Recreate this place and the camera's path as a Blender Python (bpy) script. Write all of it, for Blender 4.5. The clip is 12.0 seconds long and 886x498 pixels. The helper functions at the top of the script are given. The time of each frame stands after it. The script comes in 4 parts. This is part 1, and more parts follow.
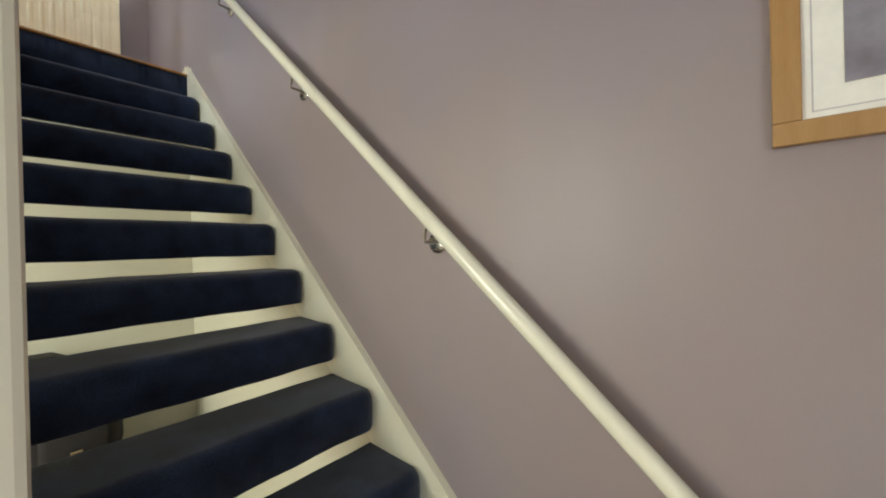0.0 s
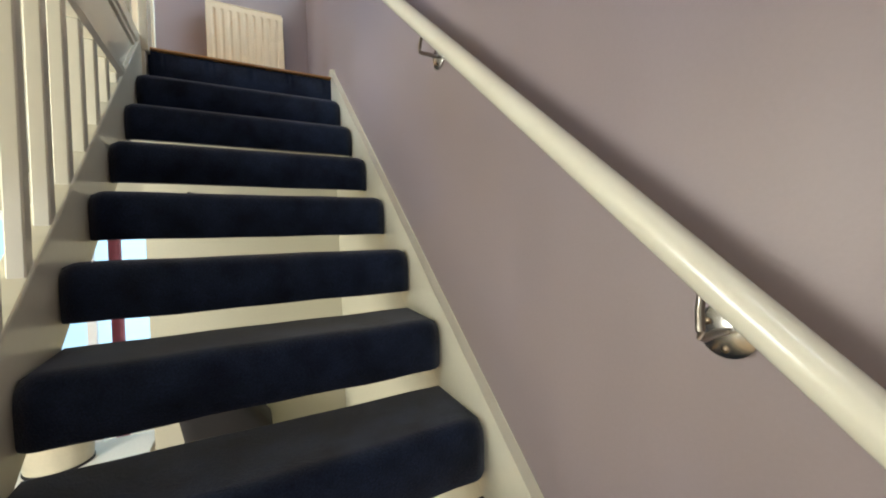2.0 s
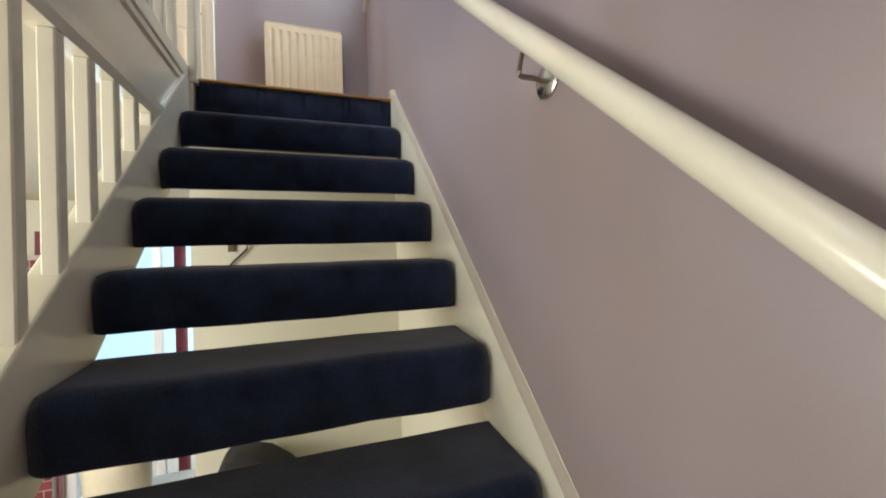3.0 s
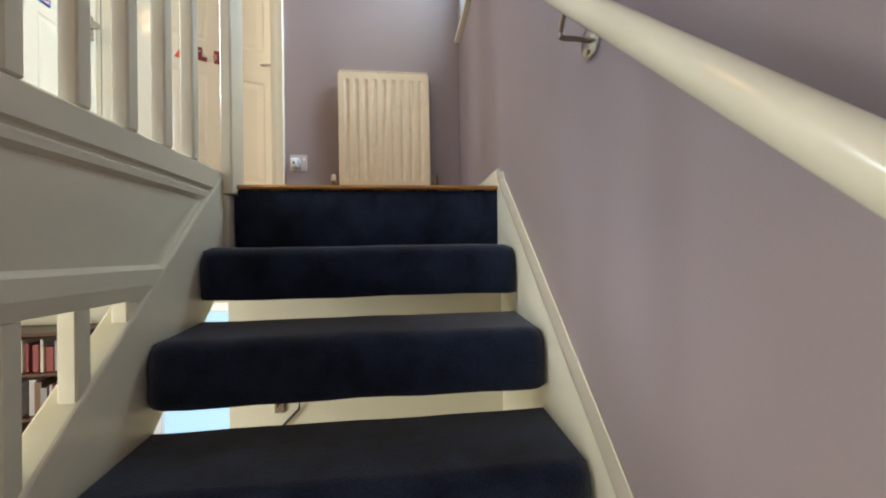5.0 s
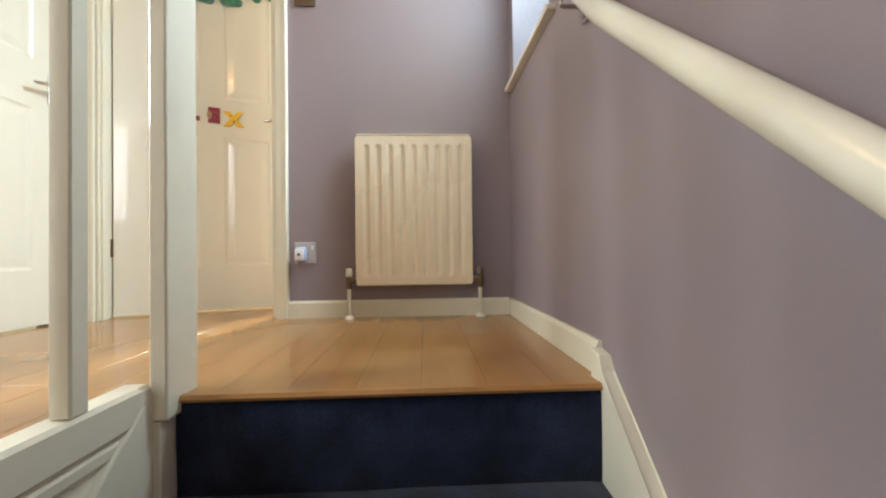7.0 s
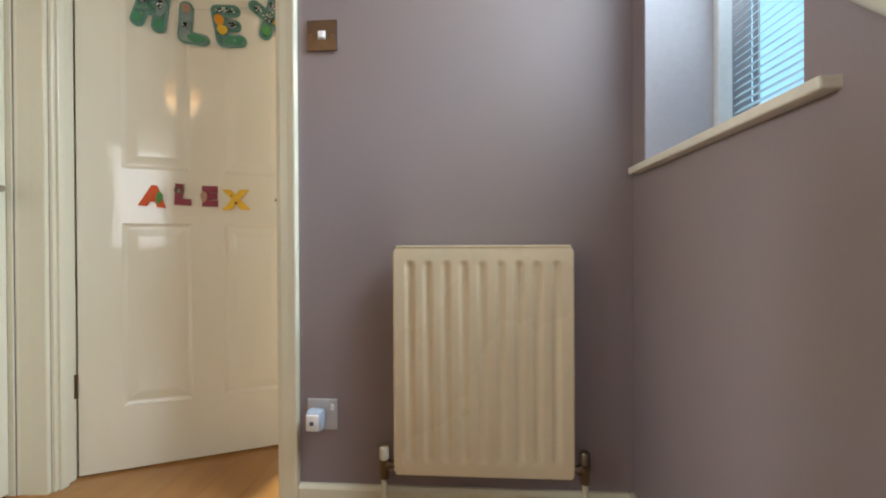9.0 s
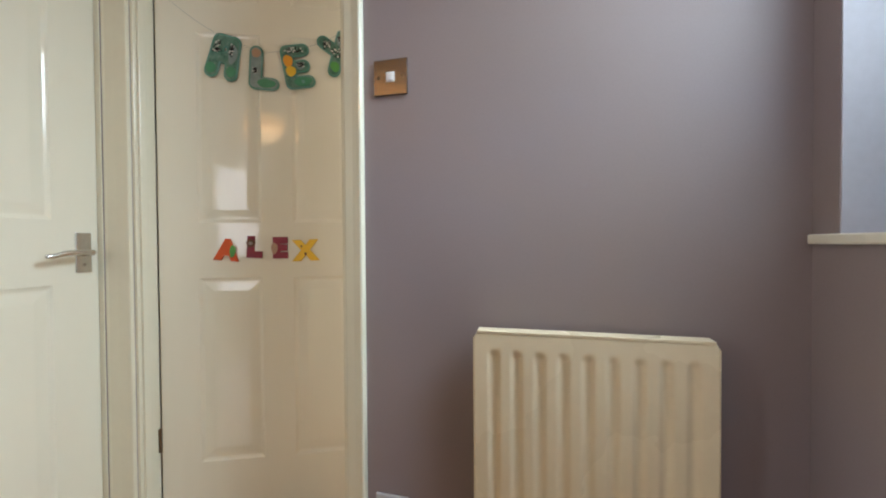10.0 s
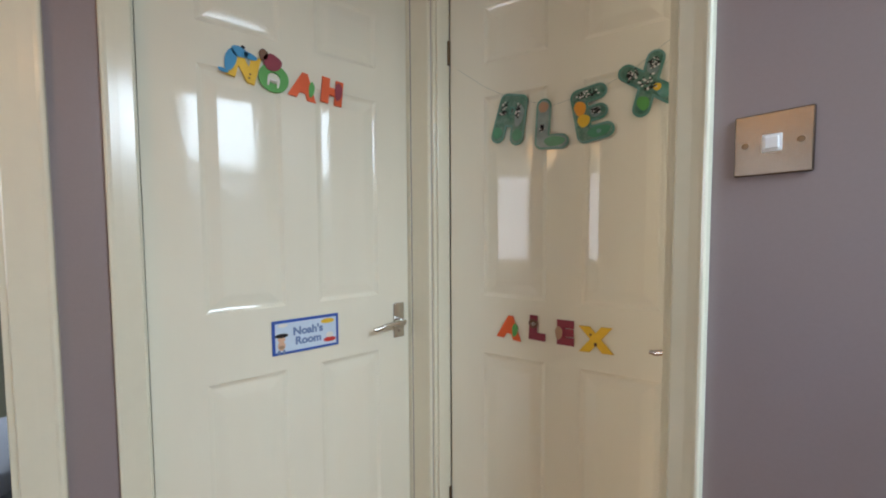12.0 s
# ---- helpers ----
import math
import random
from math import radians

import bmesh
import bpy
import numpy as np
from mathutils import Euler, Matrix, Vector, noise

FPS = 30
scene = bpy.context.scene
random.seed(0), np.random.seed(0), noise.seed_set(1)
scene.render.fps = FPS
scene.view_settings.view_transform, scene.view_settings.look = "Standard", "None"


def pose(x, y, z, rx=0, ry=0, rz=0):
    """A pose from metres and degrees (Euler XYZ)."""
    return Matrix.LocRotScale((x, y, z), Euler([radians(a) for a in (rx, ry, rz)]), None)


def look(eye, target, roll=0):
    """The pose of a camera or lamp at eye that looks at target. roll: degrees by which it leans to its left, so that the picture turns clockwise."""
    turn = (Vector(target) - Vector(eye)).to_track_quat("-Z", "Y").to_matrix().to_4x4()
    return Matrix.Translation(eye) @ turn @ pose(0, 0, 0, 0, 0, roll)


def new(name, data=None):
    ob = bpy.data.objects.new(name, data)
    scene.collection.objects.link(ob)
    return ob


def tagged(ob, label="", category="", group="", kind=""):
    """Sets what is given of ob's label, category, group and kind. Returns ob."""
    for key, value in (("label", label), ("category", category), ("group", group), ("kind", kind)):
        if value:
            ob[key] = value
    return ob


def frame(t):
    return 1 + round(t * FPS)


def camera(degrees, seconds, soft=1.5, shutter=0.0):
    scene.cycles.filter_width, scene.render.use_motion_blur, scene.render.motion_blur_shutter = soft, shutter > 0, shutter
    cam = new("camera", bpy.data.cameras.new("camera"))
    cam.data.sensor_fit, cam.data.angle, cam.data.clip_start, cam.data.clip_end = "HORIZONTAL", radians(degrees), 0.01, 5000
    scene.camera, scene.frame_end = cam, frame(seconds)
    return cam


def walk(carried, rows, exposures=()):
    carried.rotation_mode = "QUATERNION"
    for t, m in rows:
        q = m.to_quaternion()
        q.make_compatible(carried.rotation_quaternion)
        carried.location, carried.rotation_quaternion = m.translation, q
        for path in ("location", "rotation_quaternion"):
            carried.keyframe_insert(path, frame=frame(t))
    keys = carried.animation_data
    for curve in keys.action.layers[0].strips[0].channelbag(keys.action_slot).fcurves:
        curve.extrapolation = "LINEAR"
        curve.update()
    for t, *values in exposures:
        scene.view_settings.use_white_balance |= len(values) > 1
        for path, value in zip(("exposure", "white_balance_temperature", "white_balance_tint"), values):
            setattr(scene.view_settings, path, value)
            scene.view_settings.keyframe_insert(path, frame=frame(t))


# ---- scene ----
import itertools

cam = camera(98.6, 12.0, soft=2.0)


PATH = [
    (0, (-0.829, -2.556, 1.552), (0.722, -1.294, 1.546), -1.4),
    (0.5, (-0.714, -2.472, 1.594), (0.735, -1.095, 1.526), -2.9),
    (1, (-0.62, -2.338, 1.598), (0.758, -0.889, 1.551), -2.5),
    (1.5, (-0.531, -2.235, 1.616), (0.631, -0.607, 1.59), -2.6),
    (2, (-0.482, -2.097, 1.677), (0.447, -0.327, 1.656), -2.2),
    (2.5, (-0.458, -1.914, 1.784), (0.324, -0.073, 1.789), -1.7),
    (3, (-0.408, -1.775, 1.878), (0.255, 0.112, 1.889), -1.6),
    (5, (-0.343, -1.192, 2.393), (-0.111, 0.794, 2.41), -1.0),
    (5.5, (-0.371, -1.066, 2.513), (-0.197, 0.926, 2.545), -0.7),
    (6, (-0.363, -0.939, 2.637), (-0.2, 1.054, 2.669), -0.6),
    (6.5, (-0.345, -0.823, 2.757), (-0.226, 1.173, 2.785), -0.7),
    (8.3, (-0.441, -0.407, 3.152), (-0.419, 1.593, 3.157), -0.7),
    (8.5, (-0.434, -0.33, 3.22), (-0.48, 1.67, 3.213), -0.5),
    (9, (-0.447, -0.196, 3.329), (-0.565, 1.8, 3.32), -0.3),
    (9.5, (-0.449, -0.079, 3.464), (-0.732, 1.901, 3.442), -0.4),
    (10, (-0.498, -0.016, 3.521), (-0.989, 1.923, 3.491), -0.4),
    (10.5, (-0.592, 0.047, 3.599), (-1.348, 1.898, 3.565), -0.3),
    (11, (-0.641, 0.07, 3.658), (-1.688, 1.774, 3.618), -0.3),
    (11.5, (-0.659, 0.12, 3.704), (-1.983, 1.618, 3.634), -0.3),
    (12, (-0.695, 0.16, 3.803), (-2.284, 1.37, 3.701), -0.3),
]
EXPOSURES = [(0, 0.30, 6250, 4), (1.5, 0.38, 6250, 6), (3, 0.38, 6250, 12), (5, 0.24, 6500, 10), (5.5, 0.24, 6500, 10), (6.5, 0.32, 6700, 11),
             (8.5, -0.17, 6600, 10), (9, -0.28, 6700, 11), (9.5, -0.35, 6700, 11), (10.5, -0.46, 6500, 12), (12, -0.62, 6400, 13)]
walk(cam, [(t, look(eye, target, roll)) for t, eye, target, roll in PATH], EXPOSURES)
# ==== end of camera ====

LAND = 2.6          # landing floor
RISE, GOING = 0.186, 0.2015
CEIL = 5.0
LOW_CEIL = 2.33

# ---- light ----
world = bpy.data.worlds.new("world")
scene.world = world
world.use_nodes = True
wn = world.node_tree
sky = wn.nodes.new("ShaderNodeTexSky")
sky.sky_type = "NISHITA"
sky.sun_disc = False
sky.sun_elevation = radians(38)
sky.sun_rotation = radians(200)
wn.links.new(sky.outputs[0], wn.nodes["Background"].inputs[0])
wn.nodes["Background"].inputs[1].default_value = 0.15


def lamp_area(name, eye, target, sx, sy, watts, color):
    data = bpy.data.lights.new(name, "AREA")
    data.shape, data.size, data.size_y, data.energy, data.color = "RECTANGLE", sx, sy, watts, color
    ob = new(name, data)
    ob.matrix_world = look(eye, target)
    return ob


def lamp_point(name, at, watts, color, r=0.05):
    data = bpy.data.lights.new(name, "POINT")
    data.energy, data.color, data.shadow_soft_size = watts, color, r
    ob = new(name, data)
    ob.location = at
    return ob


sun_data = bpy.data.lights.new("sun", "SUN")
sun_data.energy, sun_data.angle, sun_data.color = 2.0, radians(0.5), (1.0, 0.95, 0.88)
sun = new("sun", sun_data)
sun.rotation_euler = (radians(52), 0, radians(-20))

lamp_area("daylight_stair_window", (0.155, 0.56, 4.36), (-1.3, 0.38, 3.2), 0.42, 0.72, 17, (0.72, 0.88, 1.0)).data.spread = radians(105)
lamp_area("daylight_back_window", (-1.25, -3.48, 3.95), (-1.3, 0, 3.3), 0.5, 1.2, 22, (0.90, 0.92, 1.0))
lamp_area("daylight_side_room", (-3.1, -0.60, 4.05), (-0.2, -0.2, 3.2), 0.7, 0.9, 80, (0.88, 0.95, 1.0))
lamp_area("daylight_bedroom", (-0.75, 2.8, 4.0), (-1.3, 0.4, 2.7), 0.25, 0.9, 160, (0.92, 0.96, 0.80))
lamp_area("daylight_garden_door", (-1.55, 3.0, 1.12), (-1.5, -1.0, 0.9), 2.2, 2.1, 22, (0.60, 0.82, 1.0))
# unseen fill added to brighten the stair foot; no door stands there
lamp_area("stair_foot_fill", (-1.5, -3.5, 1.25), (-0.2, -1.2, 1.7), 0.9, 1.9, 12, (0.92, 0.96, 1.0))
lamp_point("landing_lamp_light", (-1.22, -0.42, 4.30), 5, (1.0, 0.66, 0.34), 0.09)
# added fill high over the landing, without a fitting, to lift the stairwell
lamp_point("stairwell_fill_light", (-1.15, -2.7, 4.5), 6, (0.94, 0.98, 0.92), 0.22)
# made-up fill with no fixture, lights the stair wall through the spindles
lamp_point("living_room_fill_light", (-2.7, -1.2, 1.75), 180, (0.96, 0.95, 0.89), 0.50)


# ---- materials ----
def nt(name):
    m = bpy.data.materials.new(name)
    m.use_nodes = True
    n = m.node_tree.nodes
    return m, n, m.node_tree.links, n["Principled BSDF"]


def mat(name, color, rough=0.5, metal=0.0, vary=0.06, scale=3.0, bump=0.0, bump_scale=60.0, fine=0.03, coat=0.0, sheen=0.0, tint=None, ispread=0.0, stretch=(1, 1, 1), spec=0.5):
    """Paint, wood, cloth or metal: a base colour that drifts at two scales, and a fine relief."""
    m, n, l, b = nt(name)
    co = n.new("ShaderNodeTexCoord")
    mp = n.new("ShaderNodeMapping")
    mp.inputs["Scale"].default_value = stretch
    l.new(co.outputs["Object"], mp.inputs[0])
    big = n.new("ShaderNodeTexNoise")
    big.inputs["Scale"].default_value, big.inputs["Detail"].default_value = scale, 4
    small = n.new("ShaderNodeTexNoise")
    small.inputs["Scale"].default_value, small.inputs["Detail"].default_value = bump_scale, 3
    for t in (big, small):
        l.new(mp.outputs[0], t.inputs["Vector"])
    other = tint or tuple(c * (1 - 3 * vary) for c in color)
    mix = n.new("ShaderNodeMix")
    mix.data_type = "RGBA"
    mix.inputs["A"].default_value = (*color, 1)
    mix.inputs["B"].default_value = (*other, 1)
    ramp = n.new("ShaderNodeMapRange")
    ramp.inputs["From Min"].default_value, ramp.inputs["From Max"].default_value = 0.35, 0.7
    ramp.inputs["To Max"].default_value = 1.0 if tint else 0.6
    l.new(big.outputs[0], ramp.inputs[0])
    l.new(ramp.outputs[0], mix.inputs["Factor"])
    hsv = n.new("ShaderNodeHueSaturation")
    val = n.new("ShaderNodeMapRange")
    val.inputs["From Min"].default_value, val.inputs["From Max"].default_value = 0.3, 0.7
    val.inputs["To Min"].default_value, val.inputs["To Max"].default_value = 1 - fine, 1 + fine
    l.new(small.outputs[0], val.inputs[0])
    l.new(mix.outputs["Result"], hsv.inputs["Color"])
    if ispread:
        info = n.new("ShaderNodeObjectInfo")
        sp = n.new("ShaderNodeMapRange")
        sp.inputs["To Min"].default_value, sp.inputs["To Max"].default_value = 1 - ispread, 1 + ispread
        mul = n.new("ShaderNodeMath")
        mul.operation = "MULTIPLY"
        l.new(info.outputs["Random"], sp.inputs[0])
        l.new(sp.outputs[0], mul.inputs[0])
        l.new(val.outputs[0], mul.inputs[1])
        l.new(mul.outputs[0], hsv.inputs["Value"])
    else:
        l.new(val.outputs[0], hsv.inputs["Value"])
    l.new(hsv.outputs[0], b.inputs["Base Color"])
    rr = n.new("ShaderNodeMapRange")
    rr.inputs["To Min"].default_value, rr.inputs["To Max"].default_value = rough * 0.85, min(1, rough * 1.15)
    l.new(big.outputs[0], rr.inputs[0])
    l.new(rr.outputs[0], b.inputs["Roughness"])
    b.inputs["Metallic"].default_value = metal
    b.inputs["Coat Weight"].default_value = coat
    b.inputs["Coat Roughness"].default_value = 0.08
    b.inputs["Sheen Weight"].default_value = sheen
    b.inputs["Specular IOR Level"].default_value = spec
    if bump:
        bp = n.new("ShaderNodeBump")
        bp.inputs["Strength"].default_value, bp.inputs["Distance"].default_value = bump, 0.002
        l.new(small.outputs[0], bp.inputs["Height"])
        l.new(bp.outputs[0], b.inputs["Normal"])
    return m


def glow(name, color, strength):
    m, n, l, b = nt(name)
    b.inputs["Base Color"].default_value = (*color, 1)
    b.inputs["Emission Color"].default_value = (*color, 1)
    b.inputs["Emission Strength"].default_value = strength
    return m


def glass(name):
    m, n, l, b = nt(name)
    b.inputs["Base Color"].default_value = (1, 1, 1, 1)
    b.inputs["Roughness"].default_value = 0.02
    b.inputs["Transmission Weight"].default_value = 1.0
    b.inputs["IOR"].default_value = 1.45
    return m


# the warm tint patches stand for warm light and gloss on the walls
MAUVE = mat("mauve_wall_paint", (0.258, 0.216, 0.243), 0.44, tint=(0.280, 0.220, 0.205), scale=1.0, bump=0.07, bump_scale=180, fine=0.015)
# pale lilac that puts the window's light on the mauve reveal into colour
REVEAL = mat("window_lit_reveal_tone", (0.52, 0.50, 0.54), 0.5, vary=0.03, scale=2, bump=0.06)
CREAM_WALL = mat("cream_wall_paint", (0.56, 0.54, 0.42), 0.6, vary=0.03, scale=1.5, bump=0.2, bump_scale=150)
CEILING = mat("white_ceiling_paint", (0.78, 0.76, 0.72), 0.8, bump=0.3, bump_scale=120)
GLOSS = mat("cream_gloss_paint", (0.75, 0.72, 0.57), 0.16, vary=0.02, scale=2.0, bump=0.10, bump_scale=45, fine=0.01)
DOORPAINT = mat("ivory_door_gloss_paint", (0.81, 0.78, 0.64), 0.06, vary=0.015, scale=3.0, bump=0.32, bump_scale=16, fine=0.01, stretch=(1, 1, 0.18), spec=0.32)
RADPAINT = mat("cream_radiator_enamel", (0.82, 0.70, 0.49), 0.28, vary=0.03, bump=0.06, bump_scale=60, fine=0.01)
SILLPAINT = mat("cream_sill_paint", (0.75, 0.70, 0.58), 0.3, vary=0.04, bump=0.08)
CARPET = mat("navy_carpet_pile", (0.013, 0.022, 0.051), 0.95, vary=0.12, scale=11, bump=0.8, bump_scale=300, fine=0.35, sheen=0.22, tint=(0.004, 0.007, 0.018), spec=0.12)
OAK = mat("oak_laminate", (0.38, 0.19, 0.064), 0.17, vary=0.05, scale=3, bump_scale=50, fine=0.02, ispread=0.025, stretch=(6, 0.5, 1), tint=(0.34, 0.163, 0.052))
HALLFLOOR = mat("light_wood_floor", (0.42, 0.27, 0.14), 0.35, vary=0.08, scale=5, bump=0.05, ispread=0.08, stretch=(9, 0.8, 1))
CHROME = mat("satin_chrome", (0.62, 0.61, 0.58), 0.22, metal=1.0, vary=0.03, fine=0.02)
STEEL = mat("brushed_steel", (0.36, 0.32, 0.27), 0.30, metal=1.0, vary=0.03, fine=0.06, bump=0.08, bump_scale=200, stretch=(1, 1, 14))
SWITCHSTEEL = mat("dark_brushed_steel", (0.20, 0.165, 0.13), 0.24, metal=0.95, vary=0.03, fine=0.10, bump=0.10, bump_scale=160, stretch=(14, 1, 1))
BRONZE = mat("aged_bronze", (0.20, 0.15, 0.10), 0.35, metal=0.9)
WHITEPL = mat("white_plastic", (0.80, 0.80, 0.80), 0.3, vary=0.01)
BLUEPL = mat("pale_blue_plastic", (0.50, 0.60, 0.74), 0.3, vary=0.02)
UPVC = mat("white_upvc", (0.82, 0.84, 0.86), 0.3, vary=0.01)
SOCKETPL = mat("grey_socket_plate", (0.50, 0.48, 0.48), 0.35)
SLAT = mat("white_blind_slat", (0.84, 0.86, 0.88), 0.45, vary=0.01)
# thin slats let some daylight through
through_slat = SLAT.node_tree.nodes.new("ShaderNodeBsdfTranslucent")
through_slat.inputs["Color"].default_value = (0.9, 0.95, 0.95, 1)
slat_mix = SLAT.node_tree.nodes.new("ShaderNodeMixShader")
slat_mix.inputs[0].default_value = 0.8
SLAT.node_tree.links.new(SLAT.node_tree.nodes["Principled BSDF"].outputs[0], slat_mix.inputs[1])
SLAT.node_tree.links.new(through_slat.outputs[0], slat_mix.inputs[2])
SLAT.node_tree.links.new(slat_mix.outputs[0], SLAT.node_tree.nodes["Material Output"].inputs[0])
PINE = mat("honey_pine_frame", (0.36, 0.205, 0.075), 0.4, vary=0.06, scale=6, fine=0.04, bump=0.05, stretch=(8, 8, 1), tint=(0.32, 0.17, 0.055))
MATBOARD = mat("white_mount_board", (0.78, 0.76, 0.70), 0.7, vary=0.01)
PRINT = mat("faded_lilac_print", (0.30, 0.29, 0.34), 0.45, vary=0.2, scale=9, tint=(0.12, 0.10, 0.13))
DARKWOOD = mat("dark_bookcase_wood", (0.075, 0.030, 0.018), 0.35, vary=0.1, scale=6, fine=0.1, stretch=(6, 6, 1))
PINKCLOTH = mat("pink_curtain_cloth", (0.50, 0.22, 0.28), 0.9, vary=0.1, scale=12)
BLACKPL = mat("black_cloth", (0.012, 0.010, 0.011), 0.8)
GLASS = glass("window_glass")
SHADE = glow("warm_lamp_shade", (1.0, 0.50, 0.16), 9.0)
OUTSIDE = glow("bright_sky_backdrop", (0.28, 0.60, 0.84), 1.5)
OUTGARDEN = glow("bright_garden_backdrop", (0.55, 0.80, 1.0), 0.65)
RED = mat("red_foam", (0.60, 0.035, 0.025), 0.6)
ORANGE = mat("orange_foam", (0.74, 0.11, 0.02), 0.6)
YELLOW = mat("yellow_foam", (0.80, 0.50, 0.03), 0.6)
GREEN = mat("green_foam", (0.10, 0.36, 0.08), 0.6)
TEAL = mat("teal_green_card", (0.06, 0.24, 0.17), 0.35, vary=0.15, scale=30, tint=(0.16, 0.33, 0.30))
PALETEAL = mat("pale_grey_green_card", (0.24, 0.33, 0.31), 0.35, vary=0.15, scale=40)
CRIMSON = mat("dark_red_foam", (0.26, 0.03, 0.05), 0.6)
BLUE = mat("sky_blue_foam", (0.05, 0.30, 0.55), 0.6)
BROWN = mat("brown_foam", (0.16, 0.07, 0.03), 0.6)
TAN = mat("tan_card", (0.42, 0.26, 0.16), 0.5)
PATTERN = mat("printed_green_card", (0.14, 0.26, 0.20), 0.35, vary=0.2, scale=60, fine=0.25, bump_scale=220, tint=(0.03, 0.14, 0.09))
SIGNBLUE = mat("blue_sign_border", (0.03, 0.10, 0.42), 0.35)
SIGNPALE = mat("pale_blue_sign", (0.62, 0.74, 0.86), 0.35)
SIGNTEXT = mat("blue_grey_lettering", (0.16, 0.24, 0.44), 0.5)
SKIN = mat("peach_card", (0.72, 0.45, 0.30), 0.5)
BRICKRED = mat("red_brick", (0.25, 0.05, 0.05), 0.8, vary=0.15, scale=12, ispread=0.15)
MORTAR = mat("pale_mortar", (0.5, 0.42, 0.38), 0.9)
BEIGE = mat("beige_enamel", (0.60, 0.55, 0.42), 0.4)
BLUEGREY = mat("blue_grey_cloth", (0.09, 0.11, 0.15), 0.9, bump=0.4)


# ---- mesh helpers ----
def box(bm, x0, x1, y0, y1, z0, z1, bevel=0.0, seg=2):
    vs = [bm.verts.new(p) for p in itertools.product((x0, x1), (y0, y1), (z0, z1))]
    faces = [bm.faces.new([vs[i] for i in f]) for f in ((0, 1, 3, 2), (4, 6, 7, 5), (0, 4, 5, 1), (2, 3, 7, 6), (0, 2, 6, 4), (1, 5, 7, 3))]
    if bevel:
        edges = list({e for f in faces for e in f.edges})
        bmesh.ops.bevel(bm, geom=edges, offset=bevel, segments=seg, profile=0.5, affect="EDGES")
    return bm


def prism(bm, pts, axis, a0, a1, bevel=0.0, seg=2):
    """A polygon pushed along an axis: pts are in the other two axes, in order."""
    def at(p, a):
        v = list(p)
        v.insert("xyz".index(axis), a)
        return v
    lo = [bm.verts.new(at(p, a0)) for p in pts]
    hi = [bm.verts.new(at(p, a1)) for p in pts]
    faces = [bm.faces.new(lo[::-1]), bm.faces.new(hi)]
    for i in range(len(pts)):
        j = (i + 1) % len(pts)
        faces.append(bm.faces.new((lo[i], lo[j], hi[j], hi[i])))
    if bevel:
        edges = list({e for f in faces for e in f.edges})
        bmesh.ops.bevel(bm, geom=edges, offset=bevel, segments=seg, profile=0.5, affect="EDGES")
    return bm


def tube(bm, path, r, n=12, cap=True):
    """A round bar along a path of points."""
    path = [Vector(p) for p in path]
    rings = []
    for i, p in enumerate(path):
        a = path[max(i - 1, 0)]
        b = path[min(i + 1, len(path) - 1)]
        d = (b - a).normalized()
        up = Vector((0, 0, 1)) if abs(d.z) < 0.9 else Vector((0, 1, 0))
        s = d.cross(up).normalized()
        u = s.cross(d)
        rr = r[i] if isinstance(r, (list, tuple)) else r
        rings.append([bm.verts.new(p + rr * (math.cos(2 * math.pi * k / n) * s + math.sin(2 * math.pi * k / n) * u)) for k in range(n)])
    for q, w in zip(rings, rings[1:]):
        for k in range(n):
            bm.faces.new((q[k], q[(k + 1) % n], w[(k + 1) % n], w[k]))
    if cap:
        bm.faces.new(rings[0][::-1])
        bm.faces.new(rings[-1])
    return bm


def finish(name, bm, material, smooth=False):
    bmesh.ops.recalc_face_normals(bm, faces=bm.faces)
    me = bpy.data.meshes.new(name)
    bm.to_mesh(me)
    bm.free()
    me.materials.append(material)
    if smooth:
        me.shade_smooth()
        me.set_sharp_from_angle(angle=radians(40))
    return new(name, me)


def part(name, bm, material, parent, label="", smooth=False):
    ob = finish(name, bm, material, smooth)
    ob.parent = parent
    ob.matrix_parent_inverse = parent.matrix_world.inverted() if parent.matrix_world != Matrix() else Matrix()
    if label:
        ob["label"] = label
    return ob


def thing(name, at, label, category, group="", kind=""):
    ob = new(name)
    ob.empty_display_size = 0.1
    ob.matrix_world = Matrix.Translation(at)
    return tagged(ob, label, category, group, kind)


def structure(name, bm, material, label="", smooth=False):
    return tagged(finish(name, bm, material, smooth), label, "", "", "structure")


B = bmesh.new

# ---- large structure ----
WX, WW = -1.78, 0.1            # face and thickness of the wall with the bedroom door
NY = 0.85                      # face of the wall with the radiator
SY = -3.6                      # face of the wall behind the camera
NYJ = 0.872                     # face of the narrow jamb beside the closed door

# outer wall on the stair side, with the window opening
WY0, WY1, WZ0, WZ1 = 0.335, 0.785, 3.533, 4.75
bm = B()
box(bm, 0, 0.28, SY - 0.1, WY0, 0, CEIL)
box(bm, 0, 0.28, WY1, 3.2, 0, CEIL)
box(bm, 0, 0.28, WY0, WY1, 0, WZ0)
box(bm, 0, 0.28, WY0, WY1, WZ1, CEIL)
wall_east = structure("wall_east", bm, MAUVE, "smooth mauve painted plaster wall along the stairs")
# thin linings added to carry the daylight on the reveal in their colour
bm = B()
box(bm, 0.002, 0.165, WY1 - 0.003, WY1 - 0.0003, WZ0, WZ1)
structure("reveal_far", bm, REVEAL, "window reveal coloured pale for the daylight on it")
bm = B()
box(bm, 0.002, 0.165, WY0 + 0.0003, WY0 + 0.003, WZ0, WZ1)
structure("reveal_near", bm, REVEAL, "window reveal coloured pale for the daylight on it")

